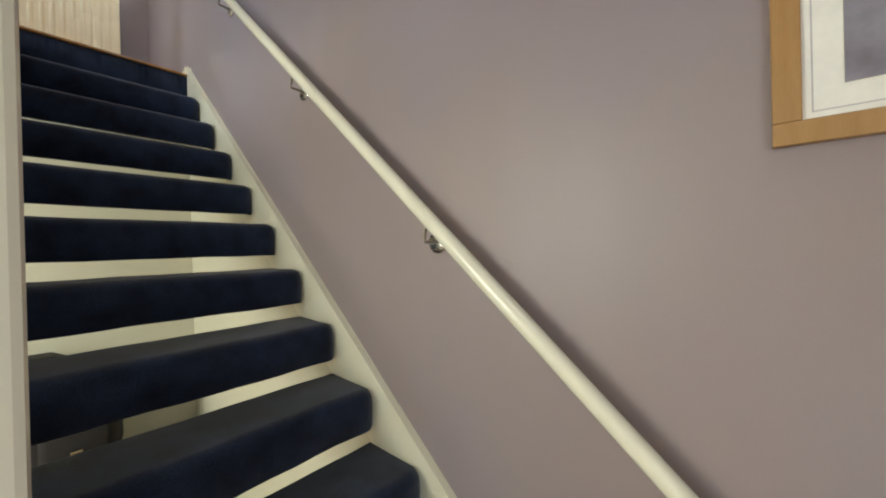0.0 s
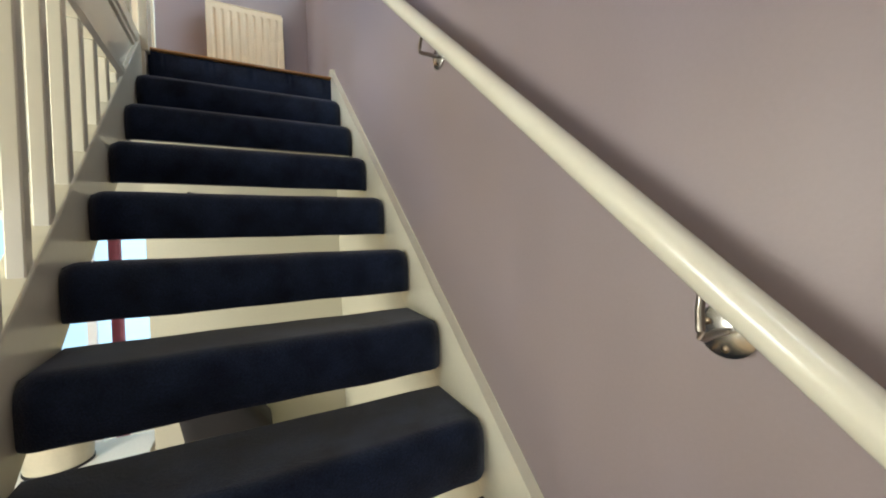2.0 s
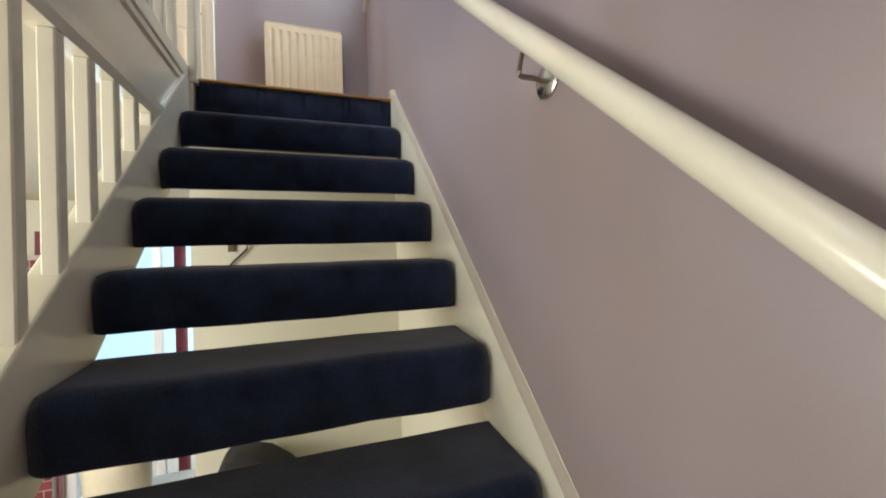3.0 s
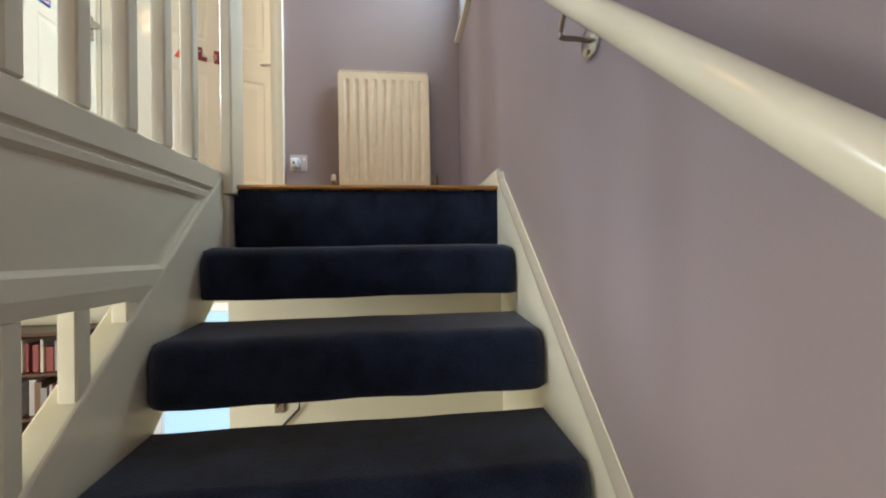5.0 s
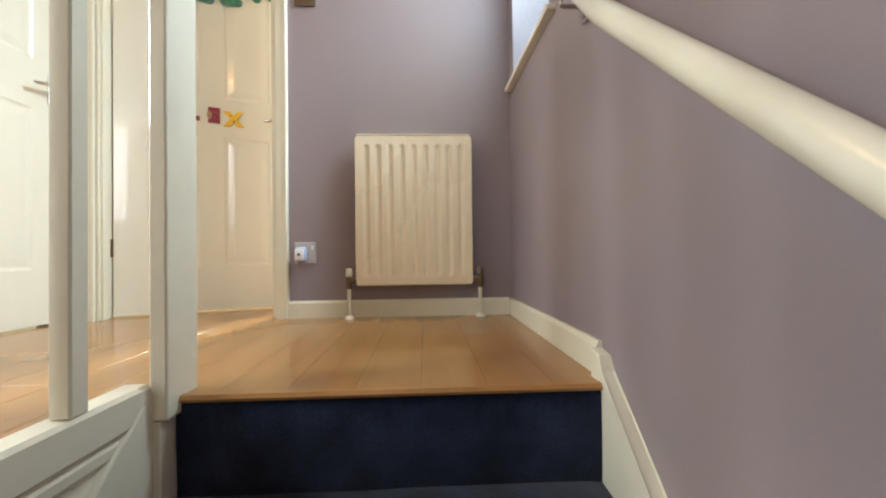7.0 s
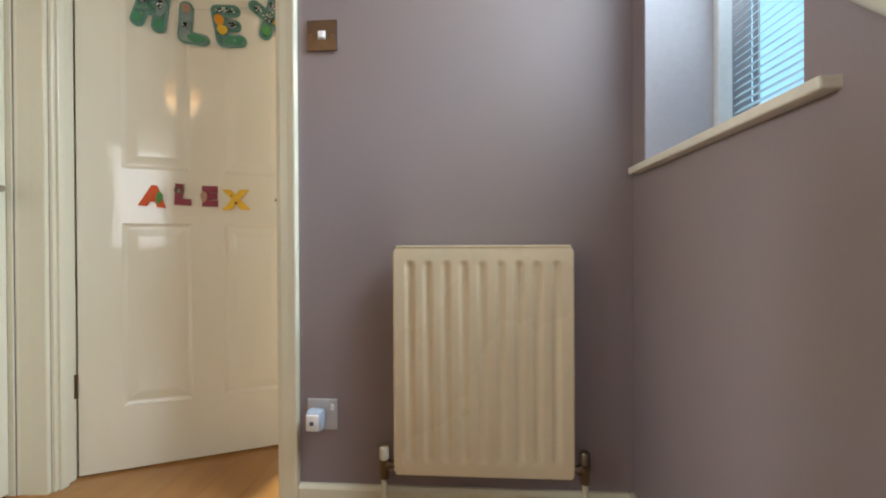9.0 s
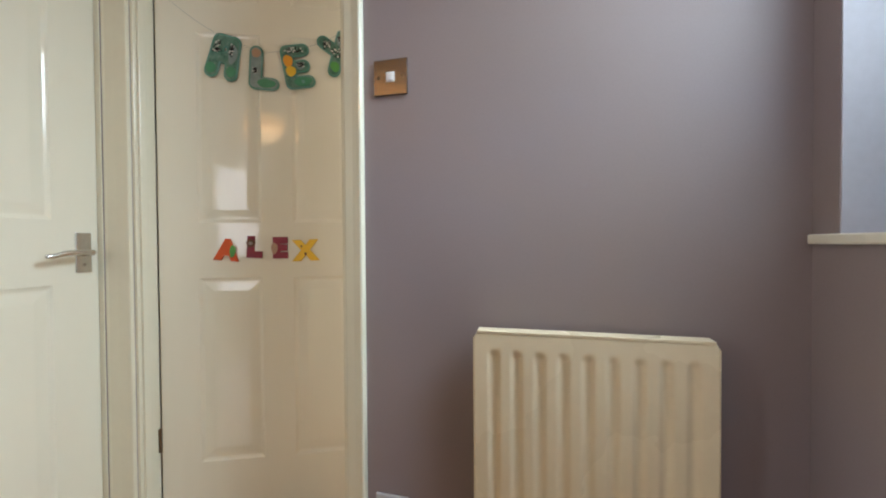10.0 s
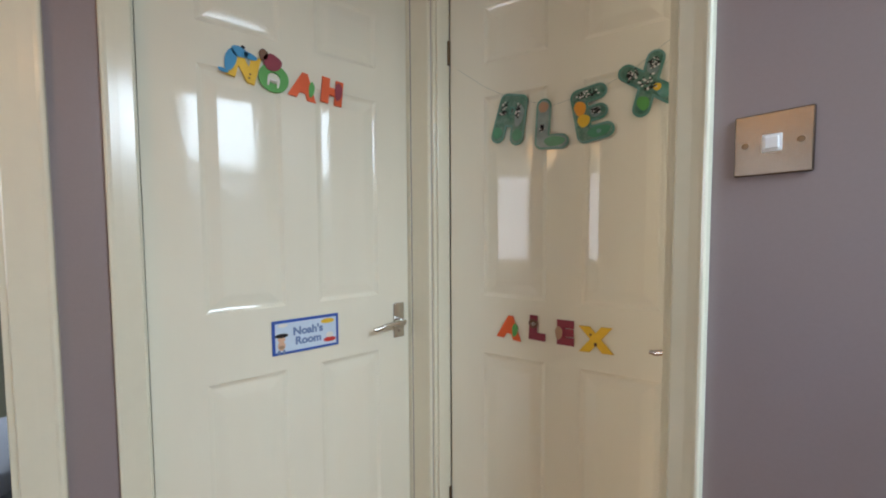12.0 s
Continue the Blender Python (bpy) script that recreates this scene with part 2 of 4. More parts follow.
# wall with the radiator and the child's door
AX0, AX1, AH = -1.69, -0.965, LAND + 1.99
bm = B()
box(bm, AX1, 0, NY, NY + 0.1, LAND - 0.25, CEIL)
box(bm, AX0, AX1, NY, NY + 0.1, AH, CEIL)
box(bm, WX, AX0, NYJ, NY + 0.1, LAND - 0.25, CEIL)
wall_north = structure("wall_north", bm, MAUVE, "mauve painted plaster wall behind the radiator")

# wall with the other doors
NY0, NY1 = 0.14, 0.853
BY0, BY1 = -0.80, -0.065
bm = B()
box(bm, WX - WW, WX, NY1, NY + 0.1, LAND - 0.25, CEIL)
box(bm, WX - WW, WX, BY1, NY0, LAND - 0.25, CEIL)
box(bm, WX - WW, WX, NY0, NY1, AH, CEIL)
box(bm, WX - WW, WX, BY0, BY1, AH, CEIL)
box(bm, WX - WW, WX, SY, BY0, LAND - 0.25, CEIL)
wall_west = structure("wall_west", bm, MAUVE, "mauve painted plaster wall between the landing doors")

# wall behind, with the landing's back window
bm = B()
box(bm, -1.0, 0, SY - 0.1, SY, 0, CEIL)
box(bm, -1.5, -1.0, SY - 0.1, SY, 0, 3.4)
box(bm, -1.5, -1.0, SY - 0.1, SY, 4.6, CEIL)
box(bm, -4.3, -1.5, SY - 0.1, SY, 0, CEIL)
wall_south = structure("wall_south", bm, MAUVE, "mauve painted plaster wall at the foot of the stairs")

bm = B()
box(bm, -4.3, 0.28, SY - 0.1, 3.2, CEIL, CEIL + 0.1)
structure("ceiling", bm, CEILING, "plain white painted ceiling")

# landing slab and its ceiling below
bm = B()
box(bm, -4.3, -0.885, SY, 3.2, LOW_CEIL + 0.02, LAND - 0.014)
box(bm, -0.885, 0, 0.02, 3.2, LOW_CEIL + 0.02, LAND - 0.014)
structure("landing_slab", bm, CEILING, "painted timber landing floor structure")
bm = B()
box(bm, -4.3, -0.885, SY, 3.2, LOW_CEIL, LOW_CEIL + 0.019)
box(bm, -0.885, 0, 0.02, 3.2, LOW_CEIL, LOW_CEIL + 0.019)
structure("ceiling_lower", bm, CREAM_WALL, "cream painted ceiling under the landing")

# rooms beyond the doors upstairs
bm = B()
box(bm, -3.3, -3.2, 0.05, 3.0, LAND, CEIL)
box(bm, -3.2, 0.0, 2.9, 3.0, LAND, CEIL)
structure("wall_bedroom", bm, CREAM_WALL, "plain cream bedroom wall")
# side room walls darkened in colour to stand for the unlit room
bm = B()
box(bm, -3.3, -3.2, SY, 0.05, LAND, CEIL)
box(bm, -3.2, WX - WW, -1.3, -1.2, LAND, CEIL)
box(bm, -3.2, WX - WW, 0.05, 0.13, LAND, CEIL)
structure("wall_side_room", bm, mat("shade_darkened_green_grey", (0.16, 0.17, 0.13), 0.7), "side room wall in green-grey darkened for its shade")

# ground floor
bm = B()
box(bm, -4.3, 0.0, SY, 3.2, -0.1, 0)
structure("ground_floor", bm, HALLFLOOR, "light wood floor of the hall below")
bm = B()
box(bm, -0.87, 0.0, 0.06, 0.16, 0, LOW_CEIL)
structure("wall_under_landing", bm, CREAM_WALL, "cream painted wall behind the open stairs")
bm = B()
box(bm, -4.4, -4.3, SY, 3.2, 0, CEIL)
structure("wall_living_west", bm, CREAM_WALL, "cream living room wall")
bm = B()
box(bm, -4.3, -2.15, 1.8, 1.9, 0, LOW_CEIL)
box(bm, -0.95, 0.0, 1.8, 1.9, 0, LOW_CEIL)
box(bm, -2.15, -0.95, 1.8, 1.9, 2.05, LOW_CEIL)
structure("wall_living_north", bm, CREAM_WALL, "cream living room wall round the garden door")


# ---- stairs ----
def nose(i):
    return -GOING * i, LAND - RISE * i


def tread_profile():
    """Carpet wrapped round a tread and the lip under its nosing: y (back is +), z, from the nosing."""
    pts = []
    for k in range(7):
        a = math.pi / 2 * k / 6
        pts.append((0.032 - 0.032 * math.sin(a), -0.030 + 0.030 * math.cos(a)))
    pts += [(-0.002, -0.06), (0.002, -0.122), (0.008, -0.132), (0.026, -0.132), (0.032, -0.124), (0.034, -0.052), (0.225, -0.050), (0.235, -0.040), (0.235, 0.0)]
    return pts


stairs = thing("staircase", (-0.42, -1.3, 0), "open-riser staircase with cream painted strings and navy carpeted treads", "stairs")
TX0, TX1 = -0.835, -0.028
for i in range(1, 14):
    y, z = nose(i)
    bm = B()
    prof = tread_profile()
    rows = []
    fs = [0, 0.008, 0.017, 0.028, 0.042, 0.06]
    fs = fs + [0.1 + 0.08 * q for q in range(11)] + [1 - q for q in fs[::-1]]
    for f in fs:
        x = TX0 + (TX1 - TX0) * f
        # the carpet is pulled in a little at its ends
        e = min(f, 1 - f) * (TX1 - TX0)
        pull = 0.020 * max(0, 1 - e / 0.035) ** 2
        w = 0.0025 * math.sin(9 * f + i * 1.7) + 0.002 * math.sin(23 * f + i)
        rows.append([bm.verts.new((x, y + q[0] + (pull if q[0] < 0.03 else 0) + (w if q[0] < 0.03 else 0), z + q[1] - (pull * 0.7 if q[1] > -0.03 and q[0] < 0.05 else 0) + 0.3 * w)) for q in prof])
    for a, b in zip(rows, rows[1:]):
        for j in range(len(prof)):
            jj = (j + 1) % len(prof)
            bm.faces.new((a[j], a[jj], b[jj], b[j]))
    bm.faces.new(rows[0])
    bm.faces.new(rows[-1][::-1])
    part("tread", bm, CARPET, stairs, smooth=True)
# carpeted riser under the landing edge
bm = B()
rows = []
for q in range(121):
    # the cut upper edge is a little ragged
    x = -0.820 + (TX1 + 0.820) * q / 120
    top = LAND - 0.013 + 0.002 * math.sin(q * 0.41) * math.cos(q * 0.17) + 0.0012 * math.sin(q * 1.9)
    rows.append([bm.verts.new((x, yy, zz)) for yy, zz in ((0.02, top), (-0.004, top), (-0.008, top - 0.005), (-0.008 + 0.0015 * math.sin(q * 0.23), LAND - 0.10), (-0.004, LAND - RISE - 0.01), (0.02, LAND - RISE - 0.01))])
for a, b in zip(rows, rows[1:]):
    for k in range(6):
        bm.faces.new((a[k], a[(k + 1) % 6], b[(k + 1) % 6], b[k]))
bm.faces.new(rows[0])
bm.faces.new(rows[-1][::-1])
part("top_riser", bm, CARPET, stairs, "navy carpeted top riser", smooth=True)


s = RISE / GOING
bm = B()
prism(bm, [(0.04, LAND + 0.058), (0.004, LAND + 0.052), (-0.006, LAND + 0.022), (-2.83, LAND - s * 2.83 + 0.026), (-2.83, 0), (-2.62, 0), (0.018, LAND - 0.24), (0.04, LAND - 0.24)], "x", -0.027, -0.001, 0.003)
part("wall_string", bm, GLOSS, stairs, "cream gloss painted wall string")
bm = B()
prism(bm, [(-0.05, LAND + 0.020), (-2.30, LAND - s * 2.30 + 0.066), (-2.30, 0.30), (-0.0, LAND - 0.24), (-0.0, LAND + 0.0)], "x", -0.892, -0.836, 0.005)
part("outer_string", bm, GLOSS, stairs, "cream gloss painted outer string")

bm = B()
prism(bm, [(0.059, LAND - 0.25), (0.02, LAND - 0.25), (-2.60, 0.02), (-2.60, 0.0), (0.059, 0.0)], "x", -0.0038, -0.0004)
structure("wall_under_stairs", bm, CREAM_WALL, "cream painted wall beneath the open stairs")

# ---- balustrade ----
rail_group = thing("balustrade", (-0.855, -1.2, LAND), "cream painted landing balustrade with square spindles and moulded apron board", "balustrade")
bm = B()
box(bm, -0.842, -0.811, -0.045, 0.045, LAND - 0.03, LAND + 1.05, 0.004)
prism(bm, [(-0.044, LAND - 0.032), (0.0, LAND - 0.032), (0.0, LAND - 0.22), (-0.044, LAND - 0.20)], "x", -0.841, -0.823, 0.002)
part("newel_post", bm, GLOSS, rail_group, "square cream painted newel post")
bm = B()
box(bm, -0.878, -0.811, -2.375, -2.305, 0.0, 1.405, 0.012, 3)
part("newel_post", bm, GLOSS, rail_group, "thick cream painted foot newel post")
bm = B()
box(bm, -0.870, -0.818, -2.365, -2.31, 1.40, LOW_CEIL, 0.004)
part("newel_post", bm, GLOSS, rail_group, "slender cream painted upper post")
# apron along the landing edge
bm = B()
prism(bm, [(-0.88, LAND + 0.036), (-0.845, LAND + 0.036), (-0.838, LAND + 0.03), (-0.838, LAND - 0.020), (-0.844, LAND - 0.026), (-0.845, LAND - 0.031), (-0.841, LAND - 0.036), (-0.842, LAND - 0.050), (-0.850, LAND - 0.060), (-0.850, LAND - 0.222),
           (-0.838, LAND - 0.232), (-0.836, LAND - 0.262), (-0.84, LAND - 0.288), (-0.884, LAND - 0.288), (-0.884, LAND - 0.02)], "y", SY, -0.046, 0.0)
part("apron_board", bm, GLOSS, rail_group, "moulded cream painted apron board")
bm = B()
prism(bm, [(-0.885, LAND + 0.93), (-0.885, LAND + 0.95), (-0.87, LAND + 0.965), (-0.845, LAND + 0.965), (-0.83, LAND + 0.95), (-0.83, LAND + 0.93)], "y", SY, -0.046, 0.0)
part("handrail", bm, GLOSS, rail_group, "cream painted landing handrail")
SP = 0.030
y = -0.163
while y > SY + 0.05:
    bm = B()
    box(bm, -0.870, -0.840, y - SP, y, LAND + 0.036, LAND + 0.931, 0.003, 1)
    part("spindle", bm, GLOSS, rail_group)
    y -= 0.1135
y = -0.395
while y > -2.25:
    bm = B()
    zf = LAND + s * (y - SP) + 0.06
    box(bm, -0.870, -0.841, y - SP, y, zf, LAND - 0.287, 0.003, 1)
    part("spindle", bm, GLOSS, rail_group)
    y -= 0.1135

# ---- wall handrail ----
hr = thing("wall_handrail", (-0.06, -1.3, 2.15), "round cream painted wooden handrail on steel brackets along the stair wall", "handrail")
bm = B()
RZ = 3.355


def rail_z(y):
    return RZ - 0.0005 + 0.915 * y + 0.18 * max(0, y + 0.12)


tube(bm, [(-0.062, y, rail_z(y)) for y in (-3.3, -3.295, -2.4, -1.5, -0.6, -0.12, -0.02, 0.26, 0.272)], [0.017] + [0.0210] * 7 + [0.017], 24)
part("rail", bm, GLOSS, hr, "round cream gloss painted rail", smooth=True)
for y in (-2.50, -1.865, -1.203, -0.565, 0.085):
    zc = rail_z(y) - 0.080
    br = B()
    tube(br, [(-0.0005, y, zc), (-0.005, y, zc), (-0.008, y, zc)], [0.031, 0.031, 0.026], 24)
    plate = part("bracket", br, CHROME, hr, "round satin chrome wall bracket", smooth=True)
    br = B()
    tube(br, [(-0.006, y, zc), (-0.035, y - 0.002, zc + 0.001), (-0.054, y - 0.003, zc), (-0.060, y - 0.003, zc + 0.002), (-0.061, y - 0.003, zc + 0.008), (-0.056, y, zc + 0.028), (-0.050, y, zc + 0.050), (-0.052, y, rail_z(y) - 0.015)], 0.0046, 10)
    part("arm", br, STEEL, plate, smooth=True)
    for k in range(3):
        a = 2 * math.pi * k / 3 + 0.5
        br = B()
        cy, cz = y + 0.020 * math.cos(a), zc + 0.020 * math.sin(a)
        tube(br, [(-0.007, cy, cz), (-0.0095, cy, cz), (-0.0105, cy, cz)], [0.0042, 0.0042, 0.002], 10)
        part("screw", br, BRONZE, plate, smooth=True)


# ---- skirting, doors and architraves ----
def skirting(name, pts):
    return structure(name, prism(B(), *pts), GLOSS, "cream gloss painted skirting board")


structure("skirting_north", prism(B(), [(NY, LAND), (NY, LAND + 0.07), (NY - 0.008, LAND + 0.07), (NY - 0.015, LAND + 0.060), (NY - 0.015, LAND)], "x", -0.914, -0.0155), GLOSS, "cream gloss painted skirting board")
structure("skirting_east", prism(B(), [(-0.001, LAND), (-0.001, LAND + 0.07), (-0.009, LAND + 0.07), (-0.015, LAND + 0.060), (-0.015, LAND)], "y", 0.041, NY - 0.001), GLOSS, "cream gloss painted skirting board")


def arch_profile(w):
    return [(0, 0), (0, 0.009), (0.003, 0.011), (w * 0.5, 0.0135), (w - 0.012, 0.0165), (w - 0.006, 0.0185), (w - 0.002, 0.018), (w, 0.015), (w, 0)]


def architrave(name, face, inner, d, z0, z1, axis, out, w=0.05):
    """An upright moulding: inner edge, direction away from the opening, on a wall face."""
    pts = [(inner + d * a, face + out * b) for a, b in arch_profile(w)]
    if axis == "y":
        pts = [(q, p) for p, q in pts]
    return structure(name, prism(B(), pts, "z", z0, z1), GLOSS, "moulded cream gloss architrave")


architrave("architrave_bedroom_jamb", NY, AX1, 1, LAND, AH + 0.05, "x", -1)
architrave("architrave_bedroom_jamb", NYJ, AX0, -1, LAND, AH + 0.05, "x", -1, 0.0893)
architrave("architrave_door_jamb", WX, NY0, -1, LAND, AH + 0.05, "y", 1, 0.055)
architrave("architrave_side_jamb", WX, BY1, 1, LAND, AH + 0.05, "y", 1, 0.068)
architrave("architrave_side_jamb", WX, BY0, -1, LAND, AH + 0.05, "y", 1, 0.068)
bm = B()
box(bm, AX0, AX1, NY - 0.018, NY - 0.0005, AH, AH + 0.05, 0.003)
structure("architrave_bedroom_head", bm, GLOSS, "moulded cream gloss architrave")
bm = B()
box(bm, WX + 0.0005, WX + 0.018, NY0, NY1, AH, AH + 0.05, 0.003)
structure("architrave_door_head", bm, GLOSS, "moulded cream gloss architrave")
bm = B()
box(bm, WX + 0.0005, WX + 0.018, BY0, BY1, AH, AH + 0.05, 0.003)
structure("architrave_side_head", bm, GLOSS, "moulded cream gloss architrave")
# linings
lining = tagged(new("lining_bedroom"), "cream gloss painted door lining", "", "", "structure")
for a in ((AX0, AX0 + 0.012, NYJ + 0.001, NY + 0.088), (AX0 + 0.012, AX0 + 0.022, NY + 0.032, NY + 0.055), (AX1 - 0.012, AX1, NY + 0.001, NY + 0.099), (AX1 - 0.024, AX1 - 0.0125, NY + 0.02, NY + 0.06)):
    part("jamb", box(B(), *a, LAND, AH, 0.002), GLOSS, lining)
# unseen strip added to block bedroom light leaking through the hinge gap
part("jamb", box(B(), AX0 - 0.05, AX0 - 0.001, NY + 0.1005, NY + 0.124, LAND, AH), GLOSS, lining)
bm = B()
box(bm, WX - WW, WX - 0.0005, NY0 - 0.001, NY0 + 0.003, LAND, AH)
box(bm, WX - WW, WX - 0.0005, NY1 - 0.003, NY1 + 0.001, LAND, AH)
box(bm, WX - WW, WX - 0.057, NY1 - 0.02, NY1 - 0.003, LAND, AH)
box(bm, WX - WW, WX - 0.057, NY0 + 0.003, NY0 + 0.02, LAND, AH)
structure("lining_door", bm, GLOSS, "cream gloss painted door lining")
bm = B()
box(bm, WX - WW, WX - 0.001, BY1 - 0.012, BY1, LAND, AH, 0.002)
box(bm, WX - WW, WX - 0.001, BY0, BY0 + 0.012, LAND, AH, 0.002)
structure("lining_side_room", bm, GLOSS, "cream gloss painted door lining")


def door_leaf(w, h, stile, panel, muntin):
    """A moulded six-panel door, its hinge edge at u = 0, its face towards -v; u along x, v along y."""
    T = 0.038
    us = [0, stile, stile + panel, stile + panel + muntin, stile + 2 * panel + muntin, w]
    zs = [0, 0.205, 0.805, 0.985, 1.60, 1.70, 1.87, h]
    bm = B()
    box(bm, 0, w, 0.0105, T, 0, h, 0.002, 1)

    def quad(a):
        bm.faces.new([bm.verts.new(p) for p in a])
    for i in range(5):
        for j in range(7):
            u0, u1, z0, z1 = us[i], us[i + 1], zs[j], zs[j + 1]
            if i in (1, 3) and j in (1, 3, 5):
                steps = [(0, 0), (0.006, 0.003), (0.012, 0.0048), (0.018, 0.0045), (0.042, 0.0012), (0.048, 0.001)]
                for (d0, v0), (d1, v1) in zip(steps, steps[1:]):
                    o = [(u0 + d0, z0 + d0), (u1 - d0, z0 + d0), (u1 - d0, z1 - d0), (u0 + d0, z1 - d0)]
                    n = [(u0 + d1, z0 + d1), (u1 - d1, z0 + d1), (u1 - d1, z1 - d1), (u0 + d1, z1 - d1)]
                    for k in range(4):
                        q = (k + 1) % 4
                        quad([(o[k][0], v0, o[k][1]), (o[q][0], v0, o[q][1]), (n[q][0], v1, n[q][1]), (n[k][0], v1, n[k][1])])
                d, v = steps[-1]
                quad([(u0 + d, v, z0 + d), (u1 - d, v, z0 + d), (u1 - d, v, z1 - d), (u0 + d, v, z1 - d)])
            else:
                quad([(u0, 0, z0), (u1, 0, z0), (u1, 0, z1), (u0, 0, z1)])
    for a, b, c, d in (((0, 0), (w, 0), 0, 0), ((0, h), (w, h), 0, 0)):
        quad([(a[0], 0, a[1]), (b[0], 0, b[1]), (b[0], 0.0106, b[1]), (a[0], 0.0106, a[1])])
    for u in (0, w):
        quad([(u, 0, 0), (u, 0, h), (u, 0.0106, h), (u, 0.0106, 0)])
    bmesh.ops.remove_doubles(bm, verts=bm.verts, dist=0.0001)
    return bm


def placed(bm, m):
    bmesh.ops.transform(bm, matrix=m, verts=bm.verts)
    return bm


def lever(parent, m, z, u, d, name="door_handle"):
    """A lever on a square-ended backplate; u: its spindle, d: the way the lever points."""
    bm = B()
    box(bm, u - 0.02, u + 0.02, -0.006, 0.0, z - 0.058, z + 0.058, 0.002)
    plate = part(name, placed(bm, m), CHROME, parent, "satin chrome lever handle on a rectangular backplate")
    bm = B()
    tube(bm, [(u, -0.004, z), (u, -0.012, z), (u, -0.040, z), (u + d * 0.006, -0.048, z), (u + d * 0.03, -0.050, z + 0.003), (u + d * 0.07, -0.048, z - 0.001), (u + d * 0.1, -0.046, z - 0.009), (u + d * 0.112, -0.044, z - 0.008)],
         [0.012, 0.0095, 0.0085, 0.009, 0.0085, 0.0075, 0.007, 0.005], 12)
    part("lever", placed(bm, m), CHROME, plate, smooth=True)
    bm = B()
    tube(bm, [(u, -0.005, z - 0.035), (u, -0.0075, z - 0.035)], 0.0045, 10)
    part("keyhole_boss", placed(bm, m), STEEL, plate, smooth=True)


# child's bedroom door, ajar into its room
MA = Matrix.Translation((AX0 + 0.015, NY + 0.09, LAND + 0.008)) @ Matrix.Rotation(radians(22.5), 4, "Z")
door_a = tagged(new("door_1"), "ivory gloss six-panel bedroom door standing ajar with letters hung on it", "door", "", "structure")
door_a.matrix_world = MA
part("door_leaf", placed(door_leaf(0.722, 1.975, 0.117, 0.195, 0.098), MA), DOORPAINT, door_a)
lever(door_a, MA, 0.90, 0.722 - 0.030, -1)
for hz in (0.25, 1.72):
    bm = B()
    tube(bm, [(-0.004, -0.004, hz), (-0.004, -0.004, hz + 0.075)], 0.0055, 10)
    part("hinge", placed(bm, MA), BRONZE, door_a, "dark bronze butt hinge", smooth=True)

# closed bedroom door
MN = Matrix.Translation((WX - 0.018, NY0 + 0.0045, LAND + 0.008)) @ Matrix.Rotation(radians(90), 4, "Z")
door_n = tagged(new("door_2"), "closed ivory gloss six-panel bedroom door with foam letters and a name sign", "door", "", "structure")
door_n.matrix_world = MN
part("door_leaf", placed(door_leaf(0.704, 1.975, 0.112, 0.193, 0.094), MN), DOORPAINT, door_n)
lever(door_n, MN, 0.893, 0.704 - 0.040, -1)
for hz in (0.25, 1.72):
    bm = B()
    tube(bm, [(-0.002, -0.003, hz), (-0.002, -0.003, hz + 0.075)], 0.004, 10)
    part("hinge", placed(bm, MN), BRONZE, door_n, "dark bronze butt hinge", smooth=True)

# ---- landing floor: laminate planks ----
floor_ob = tagged(new("floor"), "honey oak laminate landing floor", "", "", "structure")
k = 0
x = WX - WW
while x < -0.001:
    x1 = min(x + 0.128, 0.0)
    y0 = 0.0 if x1 > -0.885 else SY
    if x < -0.885 < x1:
        x1 = -0.885
        y0 = SY
    yy = y0
    first = True
    while yy < 2.9:
        y1 = min(yy + (0.5 + 0.31 * (k % 3) if first else 1.28), 2.9)
        bm = B()
        box(bm, x + 0.0003, x1 - 0.0003, yy + (0.0003 if not first else 0.0), y1 - 0.0003, LAND - 0.013, LAND, 0.0004, 1)
        part("plank", bm, OAK, floor_ob)
        yy, first = y1, False
    x, k = x1, k + 1
bm = B()
prism(bm, [(-0.013, LAND - 0.011), (-0.016, LAND - 0.005), (-0.011, LAND + 0.002), (-0.001, LAND + 0.0025), (-0.001, LAND - 0.011)], "x", -0.812, TX1)
structure("floor_nosing", bm, OAK, "honey oak edge trim at the top of the stairs")

# ---- radiator ----
RX0, RX1, RZ0, RZ1 = -0.638, -0.170, 2.730, 3.330
rad = thing("radiator", ((RX0 + RX1) / 2, 0.82, LAND), "cream enamelled steel panel radiator with nine vertical flutes", "radiator")
bm = B()
NF = 9
mx = 0.022
pitch = (RX1 - RX0 - 2 * mx) / NF


def flute(x, z):
    """Depth of the pressed channels."""
    f = (x - RX0 - mx) / pitch
    if f < 0 or f > NF:
        return 0
    c = 0.5 - 0.5 * math.cos(2 * math.pi * (f % 1.0))
    g = max(0, (c - 0.35) / 0.65) ** 1.3
    top = 1.0 + 0.5 * max(0, 1 - abs(z - (RZ1 - 0.048)) / 0.014)
    e = min(1, max(0, (z - RZ0 - 0.035) / 0.018)) * min(1, max(0, (RZ1 - 0.035 - z) / 0.018))
    return 0.0050 * g * e * top


